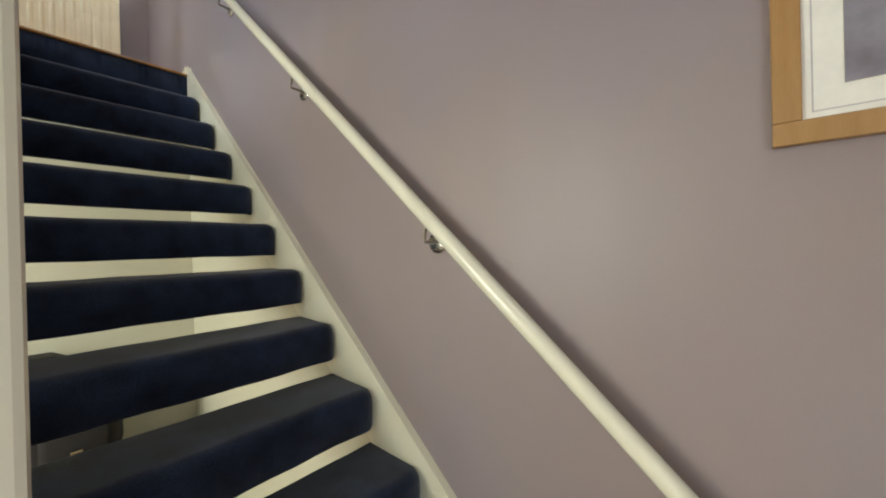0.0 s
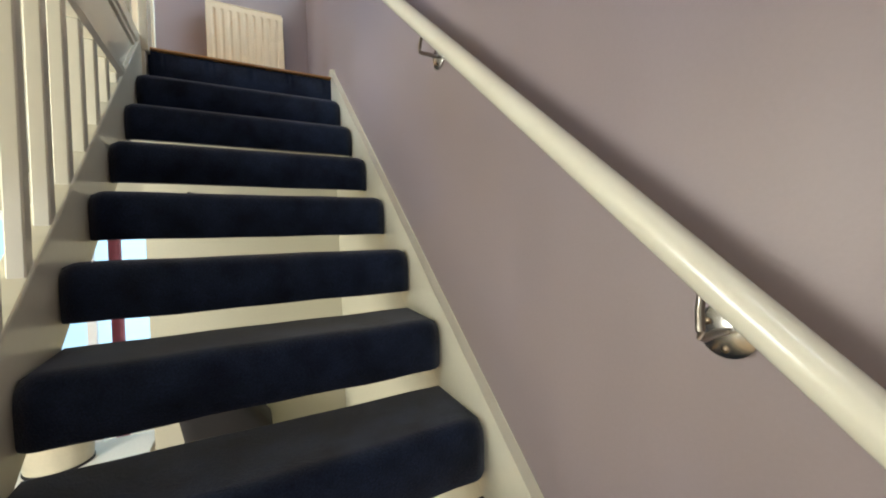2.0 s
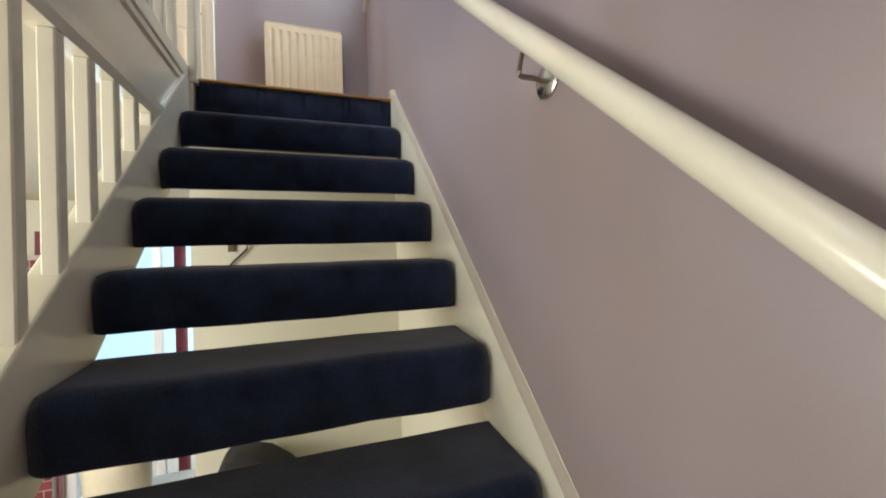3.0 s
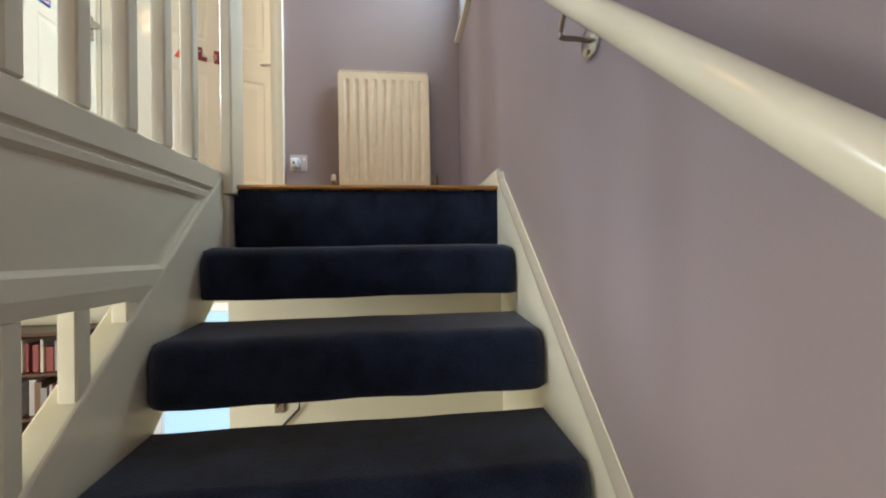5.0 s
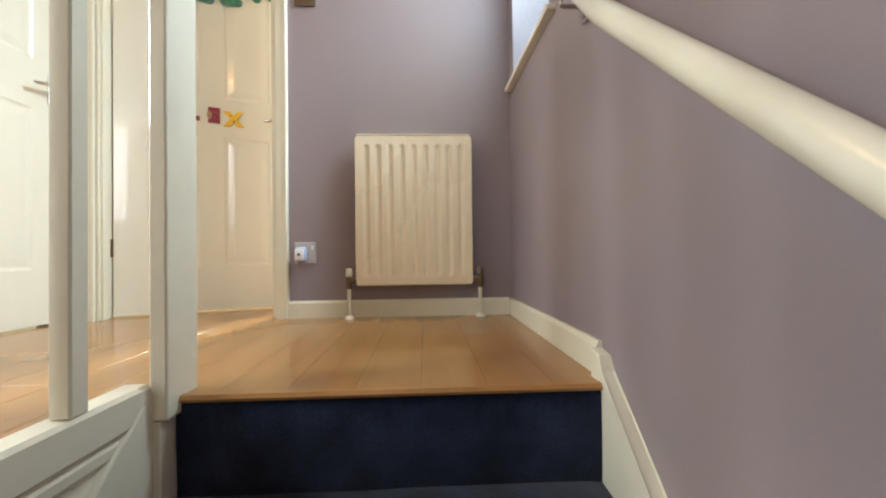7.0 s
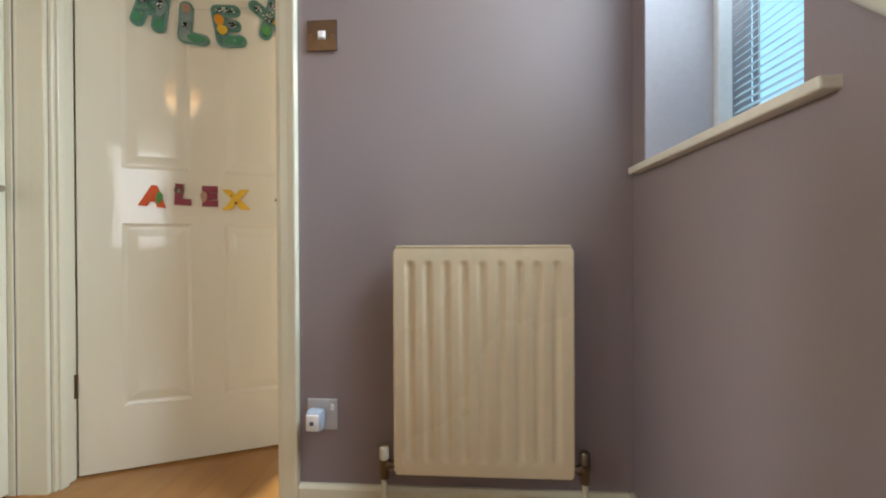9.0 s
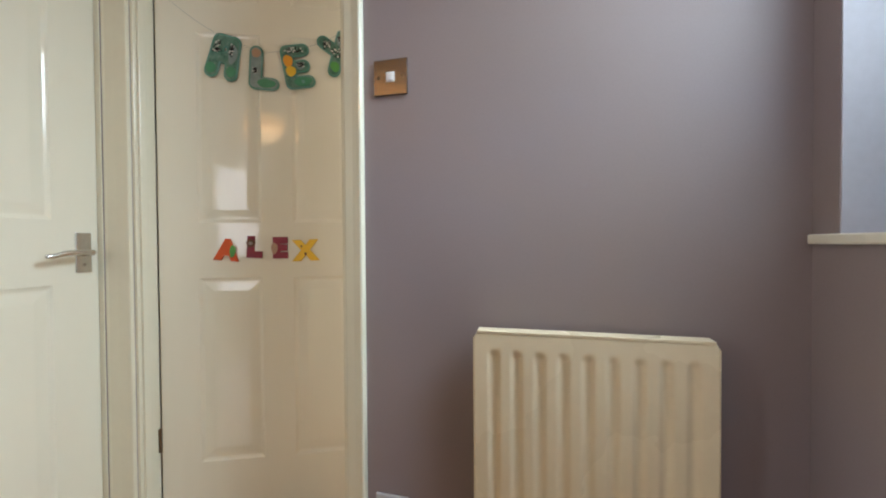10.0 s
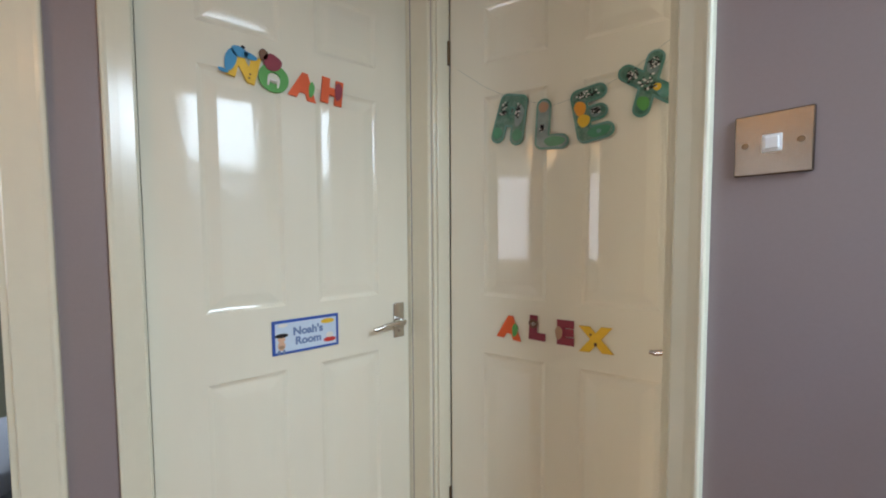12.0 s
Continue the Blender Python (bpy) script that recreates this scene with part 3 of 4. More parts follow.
nx = NF * 14
xs = [RX0, RX0 + 0.004] + [RX0 + mx + (RX1 - RX0 - 2 * mx) * i / nx for i in range(nx + 1)] + [RX1 - 0.004, RX1]
zs = [RZ0, RZ0 + 0.004, RZ0 + 0.013, RZ0 + 0.030] + [RZ0 + 0.035 + 0.018 * i / 4 for i in range(5)] + [RZ1 - 0.053 + 0.018 * i / 4 for i in range(5)] + [RZ1 - 0.03, RZ1 - 0.013, RZ1 - 0.004, RZ1]
FY = 0.792
grid = []
for z in zs:
    row = []
    for x in xs:
        edge = min(x - RX0, RX1 - x, z - RZ0, RZ1 - z)
        cut = max(0, z - (RZ1 - 0.013), (RZ0 + 0.013) - z) * 0.7
        x = min(max(x, RX0 + cut), RX1 - cut)
        row.append(bm.verts.new((x, FY + flute(x, z) + (0.004 if edge < 0.001 else 0), z)))
    grid.append(row)
for a, b in zip(grid, grid[1:]):
    for i in range(len(xs) - 1):
        bm.faces.new((a[i], a[i + 1], b[i + 1], b[i]))
part("panel", bm, RADPAINT, rad, smooth=True)
bm = B()
box(bm, RX0 + 0.01, RX1 - 0.01, FY + 0.0125, FY + 0.022, RZ0, RZ1, 0.002)
box(bm, RX0, RX0 + 0.003, FY + 0.0035, FY + 0.022, RZ0 + 0.013, RZ1 - 0.013)
box(bm, RX1 - 0.003, RX1, FY + 0.0035, FY + 0.022, RZ0 + 0.013, RZ1 - 0.013)
box(bm, RX0 + 0.01, RX1 - 0.01, FY + 0.0035, FY + 0.012, RZ0, RZ0 + 0.003)
box(bm, RX0 + 0.01, RX1 - 0.01, FY + 0.0035, FY + 0.012, RZ1 - 0.003, RZ1)
part("rear_casing", bm, RADPAINT, rad)
bm = B()
box(bm, RX0 + 0.009, RX1 - 0.009, FY - 0.001, FY + 0.034, RZ1 - 0.001, RZ1 + 0.004, 0.001)
part("top_seam", bm, RADPAINT, rad)
for x in (RX0 + 0.08, RX1 - 0.08):
    bm = B()
    box(bm, x - 0.012, x + 0.012, FY + 0.0225, NY - 0.0005, RZ0 + 0.04, RZ1 - 0.06, 0.001)
    part("wall_bracket", bm, RADPAINT, rad)
for x, sx in ((RX0, -1), (RX1, 1)):
    xc = x + sx * 0.028
    yc = FY + 0.012
    bm = B()
    tube(bm, [(x - sx * 0.002, yc, RZ0 + 0.022), (x + sx * 0.012, yc, RZ0 + 0.022), (x + sx * 0.0125, yc, RZ0 + 0.022), (xc, yc, RZ0 + 0.022)], [0.010, 0.010, 0.013, 0.013], 12)
    tube(bm, [(xc, yc, RZ0 - 0.012), (xc, yc, RZ0 + 0.004), (xc, yc, RZ0 + 0.036)], [0.012, 0.0135, 0.0135], 14)
    v = part("valve", bm, BRONZE, rad, "aged brass radiator valve", smooth=True)
    bm = B()
    tube(bm, [(xc, yc, RZ0 + 0.036), (xc, yc, RZ0 + 0.04), (xc, yc, RZ0 + 0.066), (xc, yc, RZ0 + 0.07)], [0.010, 0.0135, 0.0125, 0.009], 14)
    part("cap", bm, BEIGE if sx < 0 else BRONZE, v, smooth=True)
    bm = B()
    tube(bm, [(xc, yc, RZ0 - 0.010), (xc, yc, LAND + 0.002)], 0.0078, 14)
    part("pipe", bm, GLOSS, rad, "cream painted pipe", smooth=True)
    bm = B()
    tube(bm, [(xc, yc, LAND + 0.0005), (xc, yc, LAND + 0.004), (xc, yc, LAND + 0.014)], [0.020, 0.019, 0.0095], 18)
    part("collar", bm, GLOSS, rad, "cream painted pipe collar", smooth=True)

# ---- switch and socket ----
sw = thing("light_switch", (-0.843, NY, 3.92), "square brushed steel light switch plate with a small white rocker", "light switch")
bm = B()
box(bm, -0.886, -0.800, NY - 0.006, NY - 0.0005, 3.877, 3.963, 0.002)
part("plate", bm, SWITCHSTEEL, sw)
bm = B()
box(bm, -0.854, -0.832, NY - 0.0075, NY - 0.0058, 3.908, 3.932, 0.001)
box(bm, -0.851, -0.835, NY - 0.011, NY - 0.0070, 3.911, 3.929, 0.002)
part("rocker", bm, WHITEPL, sw, "white rocker")
for x in (-0.873, -0.813):
    bm = B()
    tube(bm, [(x, NY - 0.0055, 3.92), (x, NY - 0.0068, 3.92), (x, NY - 0.0072, 3.92)], [0.0042, 0.0042, 0.002], 12)
    part("screw", bm, BRONZE, sw, smooth=True)
so = thing("wall_socket", (-0.848, NY, 2.865), "white wall socket on the mauve wall above the skirting", "socket")
bm = B()
box(bm, -0.891, -0.805, NY - 0.008, NY - 0.0005, 2.822, 2.908, 0.003)
part("plate", bm, SOCKETPL, so)
bm = B()
box(bm, -0.824, -0.814, NY - 0.011, NY - 0.0078, 2.878, 2.894, 0.001)
part("rocker", bm, WHITEPL, so)
pl = thing("plug_in_adapter", (-0.862, NY - 0.03, 2.86), "rounded pale blue and white plug-in adapter in the wall socket", "plug")
bm = B()
box(bm, -0.884, -0.836, NY - 0.042, NY - 0.0085, 2.828, 2.888, 0.013, 4)
part("body", bm, BLUEPL, pl, smooth=True)
bm = B()
box(bm, -0.878, -0.843, NY - 0.050, NY - 0.041, 2.836, 2.880, 0.0035, 3)
part("front", bm, WHITEPL, pl, "white front cover", smooth=True)
bm = B()
tube(bm, [(-0.861, NY - 0.0495, 2.858), (-0.861, NY - 0.0515, 2.858)], 0.006, 14)
part("button", bm, BLUEGREY, pl, smooth=True)

# ---- stair window ----
win = tagged(new("window_1"), "narrow white framed window in a deep reveal with a white venetian blind", "window", "", "structure")
bm = B()
box(bm, -0.026, 0.165, WY0 - 0.052, WY1 + 0.035, WZ0 - 0.018, WZ0 - 0.0005, 0.003)
structure("window_sill", bm, SILLPAINT, "cream painted window sill board")
bm = B()
FX0, FX1 = 0.165, 0.200
box(bm, FX0, FX1, WY0, WY0 + 0.03, WZ0, WZ1, 0.004)
box(bm, FX0, FX1, WY1 - 0.02, WY1, WZ0, WZ1, 0.004)
box(bm, FX0, FX1, WY0 + 0.03, WY1 - 0.02, WZ0, WZ0 + 0.03, 0.004)
box(bm, FX0, FX1, WY0 + 0.03, WY1 - 0.02, WZ1 - 0.03, WZ1, 0.004)
part("window_frame", bm, UPVC, win)
bm = B()
box(bm, 0.242, 0.248, WY0 + 0.03, WY1 - 0.02, WZ0 + 0.03, WZ1 - 0.03)
pane = part("pane", bm, GLASS, win)
pane.visible_shadow = False
blind = thing("venetian_blind", (0.21, 0.56, WZ1), "white venetian blind with tilted slats hanging in the stair window", "blind")
z = WZ0 + 0.050
while z < WZ1 - 0.06:
    bm = B()
    prism(bm, [(0.206, z - 0.009), (0.214, z - 0.001), (0.224, z + 0.006), (0.224, z + 0.0068), (0.214, z), (0.206, z - 0.0082)], "y", WY0 + 0.012, WY1 - 0.012)
    part("slat", bm, SLAT, blind)
    z += 0.0185
bm = B()
box(bm, 0.206, 0.226, WY0 + 0.012, WY1 - 0.012, WZ0 + 0.030, WZ0 + 0.040, 0.003)
part("bottom_rail", bm, SLAT, blind)
bm = B()
box(bm, 0.202, 0.230, WY0 + 0.006, WY1 - 0.006, WZ1 - 0.035, WZ1 - 0.001, 0.003)
part("head_rail", bm, SLAT, blind)
for y in (WY0 + 0.08, WY1 - 0.08):
    bm = B()
    tube(bm, [(0.215, y, WZ0 + 0.035), (0.215, y, WZ1 - 0.03)], 0.0008, 6)
    part("cord", bm, SLAT, blind)
bm = B()
box(bm, 1.6, 1.62, -2.5, 3.5, 1.5, 7.0)
structure("backdrop_sky", bm, OUTSIDE, "pale bright sky outside the window")

# back window of the landing
win2 = tagged(new("window_2"), "white framed window at the end of the landing", "window", "", "structure")
bm = B()
box(bm, -1.5, -1.45, SY - 0.07, SY - 0.02, 3.4, 4.6, 0.004)
box(bm, -1.05, -1.0, SY - 0.07, SY - 0.02, 3.4, 4.6, 0.004)
box(bm, -1.45, -1.05, SY - 0.07, SY - 0.02, 3.4, 3.45, 0.004)
box(bm, -1.45, -1.05, SY - 0.07, SY - 0.02, 4.55, 4.6, 0.004)
part("window_frame", bm, UPVC, win2)
bm = B()
box(bm, -2.6, 0.2, SY - 0.9, SY - 0.88, 2.4, 5.6)
structure("backdrop_sky", bm, OUTSIDE, "pale bright sky outside the window")

# ---- landing lamp ----
lampo = thing("ceiling_lamp", (-1.22, -0.42, CEIL), "small warm glowing glass pendant lamp over the landing", "lamp")
bm = B()
tube(bm, [(-1.22, -0.42, CEIL), (-1.22, -0.42, CEIL - 0.012), (-1.22, -0.42, CEIL - 0.03)], [0.045, 0.045, 0.02], 20)
part("rose", bm, WHITEPL, lampo, smooth=True)
bm = B()
tube(bm, [(-1.22, -0.42, CEIL - 0.03), (-1.22, -0.42, CEIL - 0.60)], 0.003, 8)
part("cord", bm, WHITEPL, lampo)
bm = B()
tube(bm, [(-1.22, -0.42, CEIL - 0.60), (-1.22, -0.42, CEIL - 0.605), (-1.22, -0.42, CEIL - 0.68), (-1.22, -0.42, CEIL - 0.685)], [0.06, 0.095, 0.115, 0.10], 24)
part("shade", bm, SHADE, lampo, "warm glowing shade", smooth=True)

# ---- picture ----
pic = thing("framed_picture", (0, -2.8, 1.97), "honey pine picture frame with a cream mount and faded print", "picture")
PY0, PY1, PZ0, PZ1, FW = -3.02, -2.583, 1.70, 2.28, 0.036
for a in ((PY0, PY1, PZ0, PZ0 + FW), (PY0, PY1, PZ1 - FW, PZ1), (PY0, PY0 + FW, PZ0 + FW, PZ1 - FW), (PY1 - FW, PY1, PZ0 + FW, PZ1 - FW)):
    bm = B()
    box(bm, -0.020, -0.001, *a, 0.002)
    part("frame_side", bm, PINE, pic)
bm = B()
box(bm, -0.010, -0.002, PY0 + FW, PY1 - FW, PZ0 + FW, PZ1 - FW)
part("mount", bm, MATBOARD, pic, "cream mount board")
bm = B()
q = 0.011
for a in ((PY0 + FW + q, PY1 - FW - q, PZ0 + FW + q, PZ0 + FW + q + 0.002), (PY0 + FW + q, PY1 - FW - q, PZ1 - FW - q - 0.002, PZ1 - FW - q), (PY0 + FW + q, PY0 + FW + q + 0.002, PZ0 + FW + q + 0.002, PZ1 - FW - q - 0.002), (PY1 - FW - q - 0.002, PY1 - FW - q, PZ0 + FW + q + 0.002, PZ1 - FW - q - 0.002)):
    box(bm, -0.0106, -0.0098, *a)
q = 0.043
part("print", box(B(), -0.0125, -0.0098, PY0 + FW + q + 0.004, PY1 - FW - q - 0.004, PZ0 + FW + q + 0.004, PZ1 - FW - q - 0.004), PRINT, pic, "faded lilac print")
part("mount_line", bm, SOCKETPL, pic)


# ---- letters on the doors ----
def glyph(ch, size, depth, fat):
    cu = bpy.data.curves.new("glyph", "FONT")
    cu.body, cu.size, cu.extrude, cu.offset, cu.align_x, cu.align_y = ch, size, depth / 2, fat, "CENTER", "CENTER"
    cu.bevel_depth = depth * 0.2
    tmp = new("glyph", cu)
    bpy.context.view_layer.update()
    me = bpy.data.meshes.new_from_object(tmp.evaluated_get(bpy.context.evaluated_depsgraph_get()))
    bpy.data.objects.remove(tmp)
    bm = B()
    bm.from_mesh(me)
    bpy.data.meshes.remove(me)
    # centre it on its own box and stand it up, facing -y
    lo = [min(v.co[i] for v in bm.verts) for i in range(3)]
    hi = [max(v.co[i] for v in bm.verts) for i in range(3)]
    c = Vector([(a + b) / 2 for a, b in zip(lo, hi)])
    bmesh.ops.translate(bm, vec=-c, verts=bm.verts)
    bmesh.ops.rotate(bm, cent=(0, 0, 0), matrix=Matrix.Rotation(radians(90), 3, "X"), verts=bm.verts)
    return bm


def blob(m, w, h, d, n=16, wave=0.0, lobes=3):
    """A thin rounded patch facing -y."""
    bm = B()
    rim = [(math.cos(2 * math.pi * k / n) * w / 2 * (1 + wave * math.sin(lobes * 2 * math.pi * k / n)), math.sin(2 * math.pi * k / n) * h / 2 * (1 + wave * math.cos(lobes * 2 * math.pi * k / n))) for k in range(n)]
    prism(bm, rim, "y", -d / 2, d / 2, 0.0)
    return placed(bm, m)


def letter(door_m, u, z, ch, size, material, label, tilt=0.0, fat=0.004, depth=0.004, v=-0.001, extras=()):
    """One letter on a door: u along the door, z up; extras: patches (dx, dz, w, h, material)."""
    m = door_m @ Matrix.Translation((u, v - depth / 2 - 0.0008, z)) @ Matrix.Rotation(radians(tilt), 4, "Y")
    ob = thing("letter", m.translation, label, "letter", "letters on the bedroom doors")
    ob.matrix_world = m
    part("face", placed(glyph(ch, size, depth, fat), m), material, ob)
    for dx, dz, w, h, mt in extras:
        part("patch", blob(m @ Matrix.Translation((dx, -depth * 0.75 - 0.001, dz)), w, h, 0.002, wave=0.08), mt, ob)
    return ob


# small letters in a row
for u, z, ch, mt, tilt, lab, ex in (
    (0.205, 0.897, "A", ORANGE, 6, "orange foam letter A with a green patch", ((0.018, -0.004, 0.018, 0.04, GREEN),)),
    (0.290, 0.905, "L", CRIMSON, 3, "dark red foam letter L with a brown patch", ((-0.012, 0.012, 0.028, 0.026, BROWN), (-0.012, 0.012, 0.012, 0.012, MATBOARD))),
    (0.370, 0.902, "E", CRIMSON, 0, "dark red foam letter E with an orange patch", ((-0.018, -0.002, 0.020, 0.038, TAN), (-0.016, 0.004, 0.008, 0.008, YELLOW))),
    (0.450, 0.893, "X", YELLOW, -2, "yellow foam letter X with a small dark mark", ((0.0, -0.012, 0.008, 0.010, BROWN), (-0.012, 0.014, 0.006, 0.006, BROWN)))):
    letter(MA, u, z, ch, 0.083, mt, lab, tilt, 0.0065, extras=ex)
# big letters on a thread
BIG = ((0.207, 1.525, "A", 0.165, TEAL, 12, "large teal green letter A hung on a thread"),
       (0.322, 1.490, "L", 0.150, PALETEAL, 3, "large grey-green letter L hung on a thread"),
       (0.430, 1.501, "E", 0.165, TEAL, -10, "large teal letter E with a yellow patch hung on a thread"),
       (0.564, 1.553, "X", 0.170, TEAL, -20, "large green letter X with a dark patch on a thread"))
STROKES = {"A": (((-0.030, -0.058), (-0.022, 0.045)), ((0.030, -0.058), (0.022, 0.045)), ((-0.022, 0.045), (0.022, 0.045)), ((-0.024, -0.008), (0.024, -0.008))),
           "L": (((-0.020, -0.050), (-0.020, 0.050)), ((-0.020, -0.050), (0.034, -0.050))),
           "E": (((-0.024, -0.052), (-0.024, 0.052)), ((-0.024, 0.052), (0.028, 0.052)), ((-0.024, 0.0), (0.022, 0.0)), ((-0.024, -0.052), (0.030, -0.052))),
           "X": (((-0.034, -0.050), (0.034, 0.050)), ((-0.034, 0.050), (0.034, -0.050)))}


def stroke_letter(m, ch, w, y0, y1):
    """Fat round-ended strokes, each a flat capsule; the strokes stand a hair apart in depth."""
    bm = B()
    for k, (a, b) in enumerate(STROKES[ch]):
        a, b = Vector(a), Vector(b)
        d = (b - a).normalized()
        t0 = math.atan2(d.y, d.x)
        rim = [(b.x + w / 2 * math.cos(t0 - math.pi / 2 + math.pi * i / 8), b.y + w / 2 * math.sin(t0 - math.pi / 2 + math.pi * i / 8)) for i in range(9)]
        rim += [(a.x + w / 2 * math.cos(t0 + math.pi / 2 + math.pi * i / 8), a.y + w / 2 * math.sin(t0 + math.pi / 2 + math.pi * i / 8)) for i in range(9)]
        prism(bm, rim, "y", y0 - 0.0002 * k, y1)
    return placed(bm, m)


LEAFGREEN = mat("leaf_green_card", (0.05, 0.26, 0.13), 0.35, vary=0.1, scale=50)
AMBER = mat("amber_card", (0.80, 0.34, 0.02), 0.4, vary=0.05)
MARKS = {  # coloured areas: x, z, width, height, paint; then the areas of fine print
    "A": (((-0.031, -0.050, 0.030, 0.034, LEAFGREEN), (0.031, -0.050, 0.030, 0.034, LEAFGREEN), (0.026, 0.005, 0.026, 0.062, PALETEAL)), ((-0.024, 0.020, 0.018, 0.040), (0.020, 0.018, 0.010, 0.040))),
    "L": (((-0.020, 0.046, 0.028, 0.030, TAN), (-0.020, 0.010, 0.026, 0.044, PALETEAL), (0.016, -0.050, 0.058, 0.028, LEAFGREEN)), ((-0.020, -0.012, 0.010, 0.016),)),
    "E": (((-0.024, 0.020, 0.030, 0.040, AMBER), (-0.020, -0.014, 0.032, 0.034, YELLOW), (0.012, -0.052, 0.058, 0.029, LEAFGREEN), (0.012, -0.052, 0.012, 0.012, TEAL), (0.012, 0.000, 0.028, 0.026, PALETEAL)), ((0.000, 0.052, 0.056, 0.016), (0.014, 0.002, 0.018, 0.012))),
    "X": (((-0.026, -0.040, 0.028, 0.036, GREEN), (0.024, -0.034, 0.030, 0.032, TEAL), (0.014, -0.018, 0.018, 0.018, YELLOW), (0.020, 0.030, 0.024, 0.034, PALETEAL)), ((0.000, 0.000, 0.036, 0.034), (-0.026, 0.036, 0.026, 0.026), (0.028, 0.040, 0.022, 0.022)))}


def specks(m, areas, count, size, seed, y):
    """Fine print: many small crooked marks, joined."""
    dice = random.Random(seed)
    bm = B()
    for cx, cz, w, h in areas:
        for _ in range(count):
            x, z = cx + dice.uniform(-0.5, 0.5) * w, cz + dice.uniform(-0.5, 0.5) * h
            a, n = dice.uniform(0, math.pi), dice.randint(4, 6)
            rim = [(x + size * dice.uniform(0.4, 1.3) * math.cos(a + 2 * math.pi * k / n), z + size * dice.uniform(0.3, 0.9) * math.sin(a + 2 * math.pi * k / n)) for k in range(n)]
            prism(bm, rim, "y", y - 0.0003, y)
    return placed(bm, m)


for u, z, ch, size, mt, tilt, lab in BIG:
    m = MA @ Matrix.Translation((u, -0.006, z)) @ Matrix.Rotation(radians(tilt), 4, "Y")
    ob = thing("letter", m.translation, lab, "letter", "letters on the bedroom doors")
    ob.matrix_world = m
    part("backing", stroke_letter(m, ch, 0.042, -0.0015, 0.0015), TEAL, ob)
    part("face", stroke_letter(m, ch, 0.031, -0.0030, -0.0022), mt if ch == "L" else PATTERN, ob)
    areas, printed = MARKS[ch]
    for k, (dx, dz, w, h, pm) in enumerate(areas):
        part("patch", blob(m @ Matrix.Translation((dx, -0.0044 - 0.0003 * k, dz)), w, h, 0.0006, 20, wave=0.06), pm, ob)
    tagged(part("pale_print", specks(m, printed, 14, 0.0042, ord(ch), -0.0066), MATBOARD, ob), kind="stuff")
    tagged(part("dark_print", specks(m, printed, 24, 0.0036, ord(ch) + 1, -0.0070), BLACKPL, ob), kind="stuff")
th = thing("thread", MA @ Vector((0.35, -0.004, 1.6)), "thin clear thread holding the large letters", "thread")
bm = B()
tube(bm, [(0.03, -0.003, 1.70), (0.12, -0.005, 1.63), (0.215, -0.006, 1.575), (0.33, -0.006, 1.54), (0.445, -0.006, 1.56), (0.53, -0.006, 1.595), (0.6, -0.005, 1.645), (0.70, -0.003, 1.70)], 0.0004, 6)
part("strand", placed(bm, MA), PALETEAL, th)

# letters on the closed door
def NU(y):
    return y - NY0 - 0.0045


for y, z, ch, mt, tilt, lab, ex in (
    (0.360, 4.222, "N", YELLOW, 14, "yellow foam letter N with a blue dolphin-shaped patch", ((-0.031, 0.000, 0.026, 0.058, BLUE), (-0.016, 0.029, 0.040, 0.026, BLUE), (0.008, 0.030, 0.034, 0.016, BLUE), (-0.040, -0.032, 0.024, 0.010, BLUE), (-0.012, 0.044, 0.010, 0.008, BLACKPL), (0.018, -0.014, 0.005, 0.004, BROWN), (0.018, -0.024, 0.005, 0.004, BROWN))),
    (0.432, 4.208, "O", GREEN, 8, "green foam letter O with a red round patch", ((-0.032, 0.050, 0.022, 0.030, BROWN), (-0.008, 0.038, 0.046, 0.044, CRIMSON), (-0.012, -0.010, 0.007, 0.028, MATBOARD), (0.012, -0.010, 0.007, 0.028, MATBOARD), (0.0, -0.006, 0.020, 0.007, MATBOARD))),
    (0.510, 4.205, "A", ORANGE, 8, "orange-red foam letter A with a green patch", ((0.022, -0.004, 0.016, 0.044, GREEN),)),
    (0.592, 4.206, "H", ORANGE, 6, "orange foam letter H with a dark red patch", ((0.018, 0.004, 0.022, 0.052, CRIMSON),))):
    letter(MN, NU(y), z - LAND - 0.008, ch, 0.084, mt, lab, tilt, 0.0065, extras=ex)

# name sign
MS = MN @ Matrix.Translation((NU(0.503), -0.0035, 3.506 - LAND - 0.008)) @ Matrix.Rotation(radians(0), 4, "Y")
sign = thing("door_sign", MS.translation, "small blue bordered name sign with a pirate figure and a boat", "sign")
sign.matrix_world = MS
part("board", placed(box(B(), -0.094, 0.094, -0.002, 0.002, -0.048, 0.048, 0.001, 1), MS), SIGNBLUE, sign)
part("field", placed(box(B(), -0.086, 0.086, -0.0032, -0.0015, -0.040, 0.040), MS), SIGNPALE, sign)
for txt, dz in (("Noah's", 0.014), ("Room", -0.014)):
    part("lettering", placed(glyph(txt, 0.030, 0.0006, 0.0012), MS @ Matrix.Translation((0.004, -0.0036, dz))), SIGNTEXT, sign)
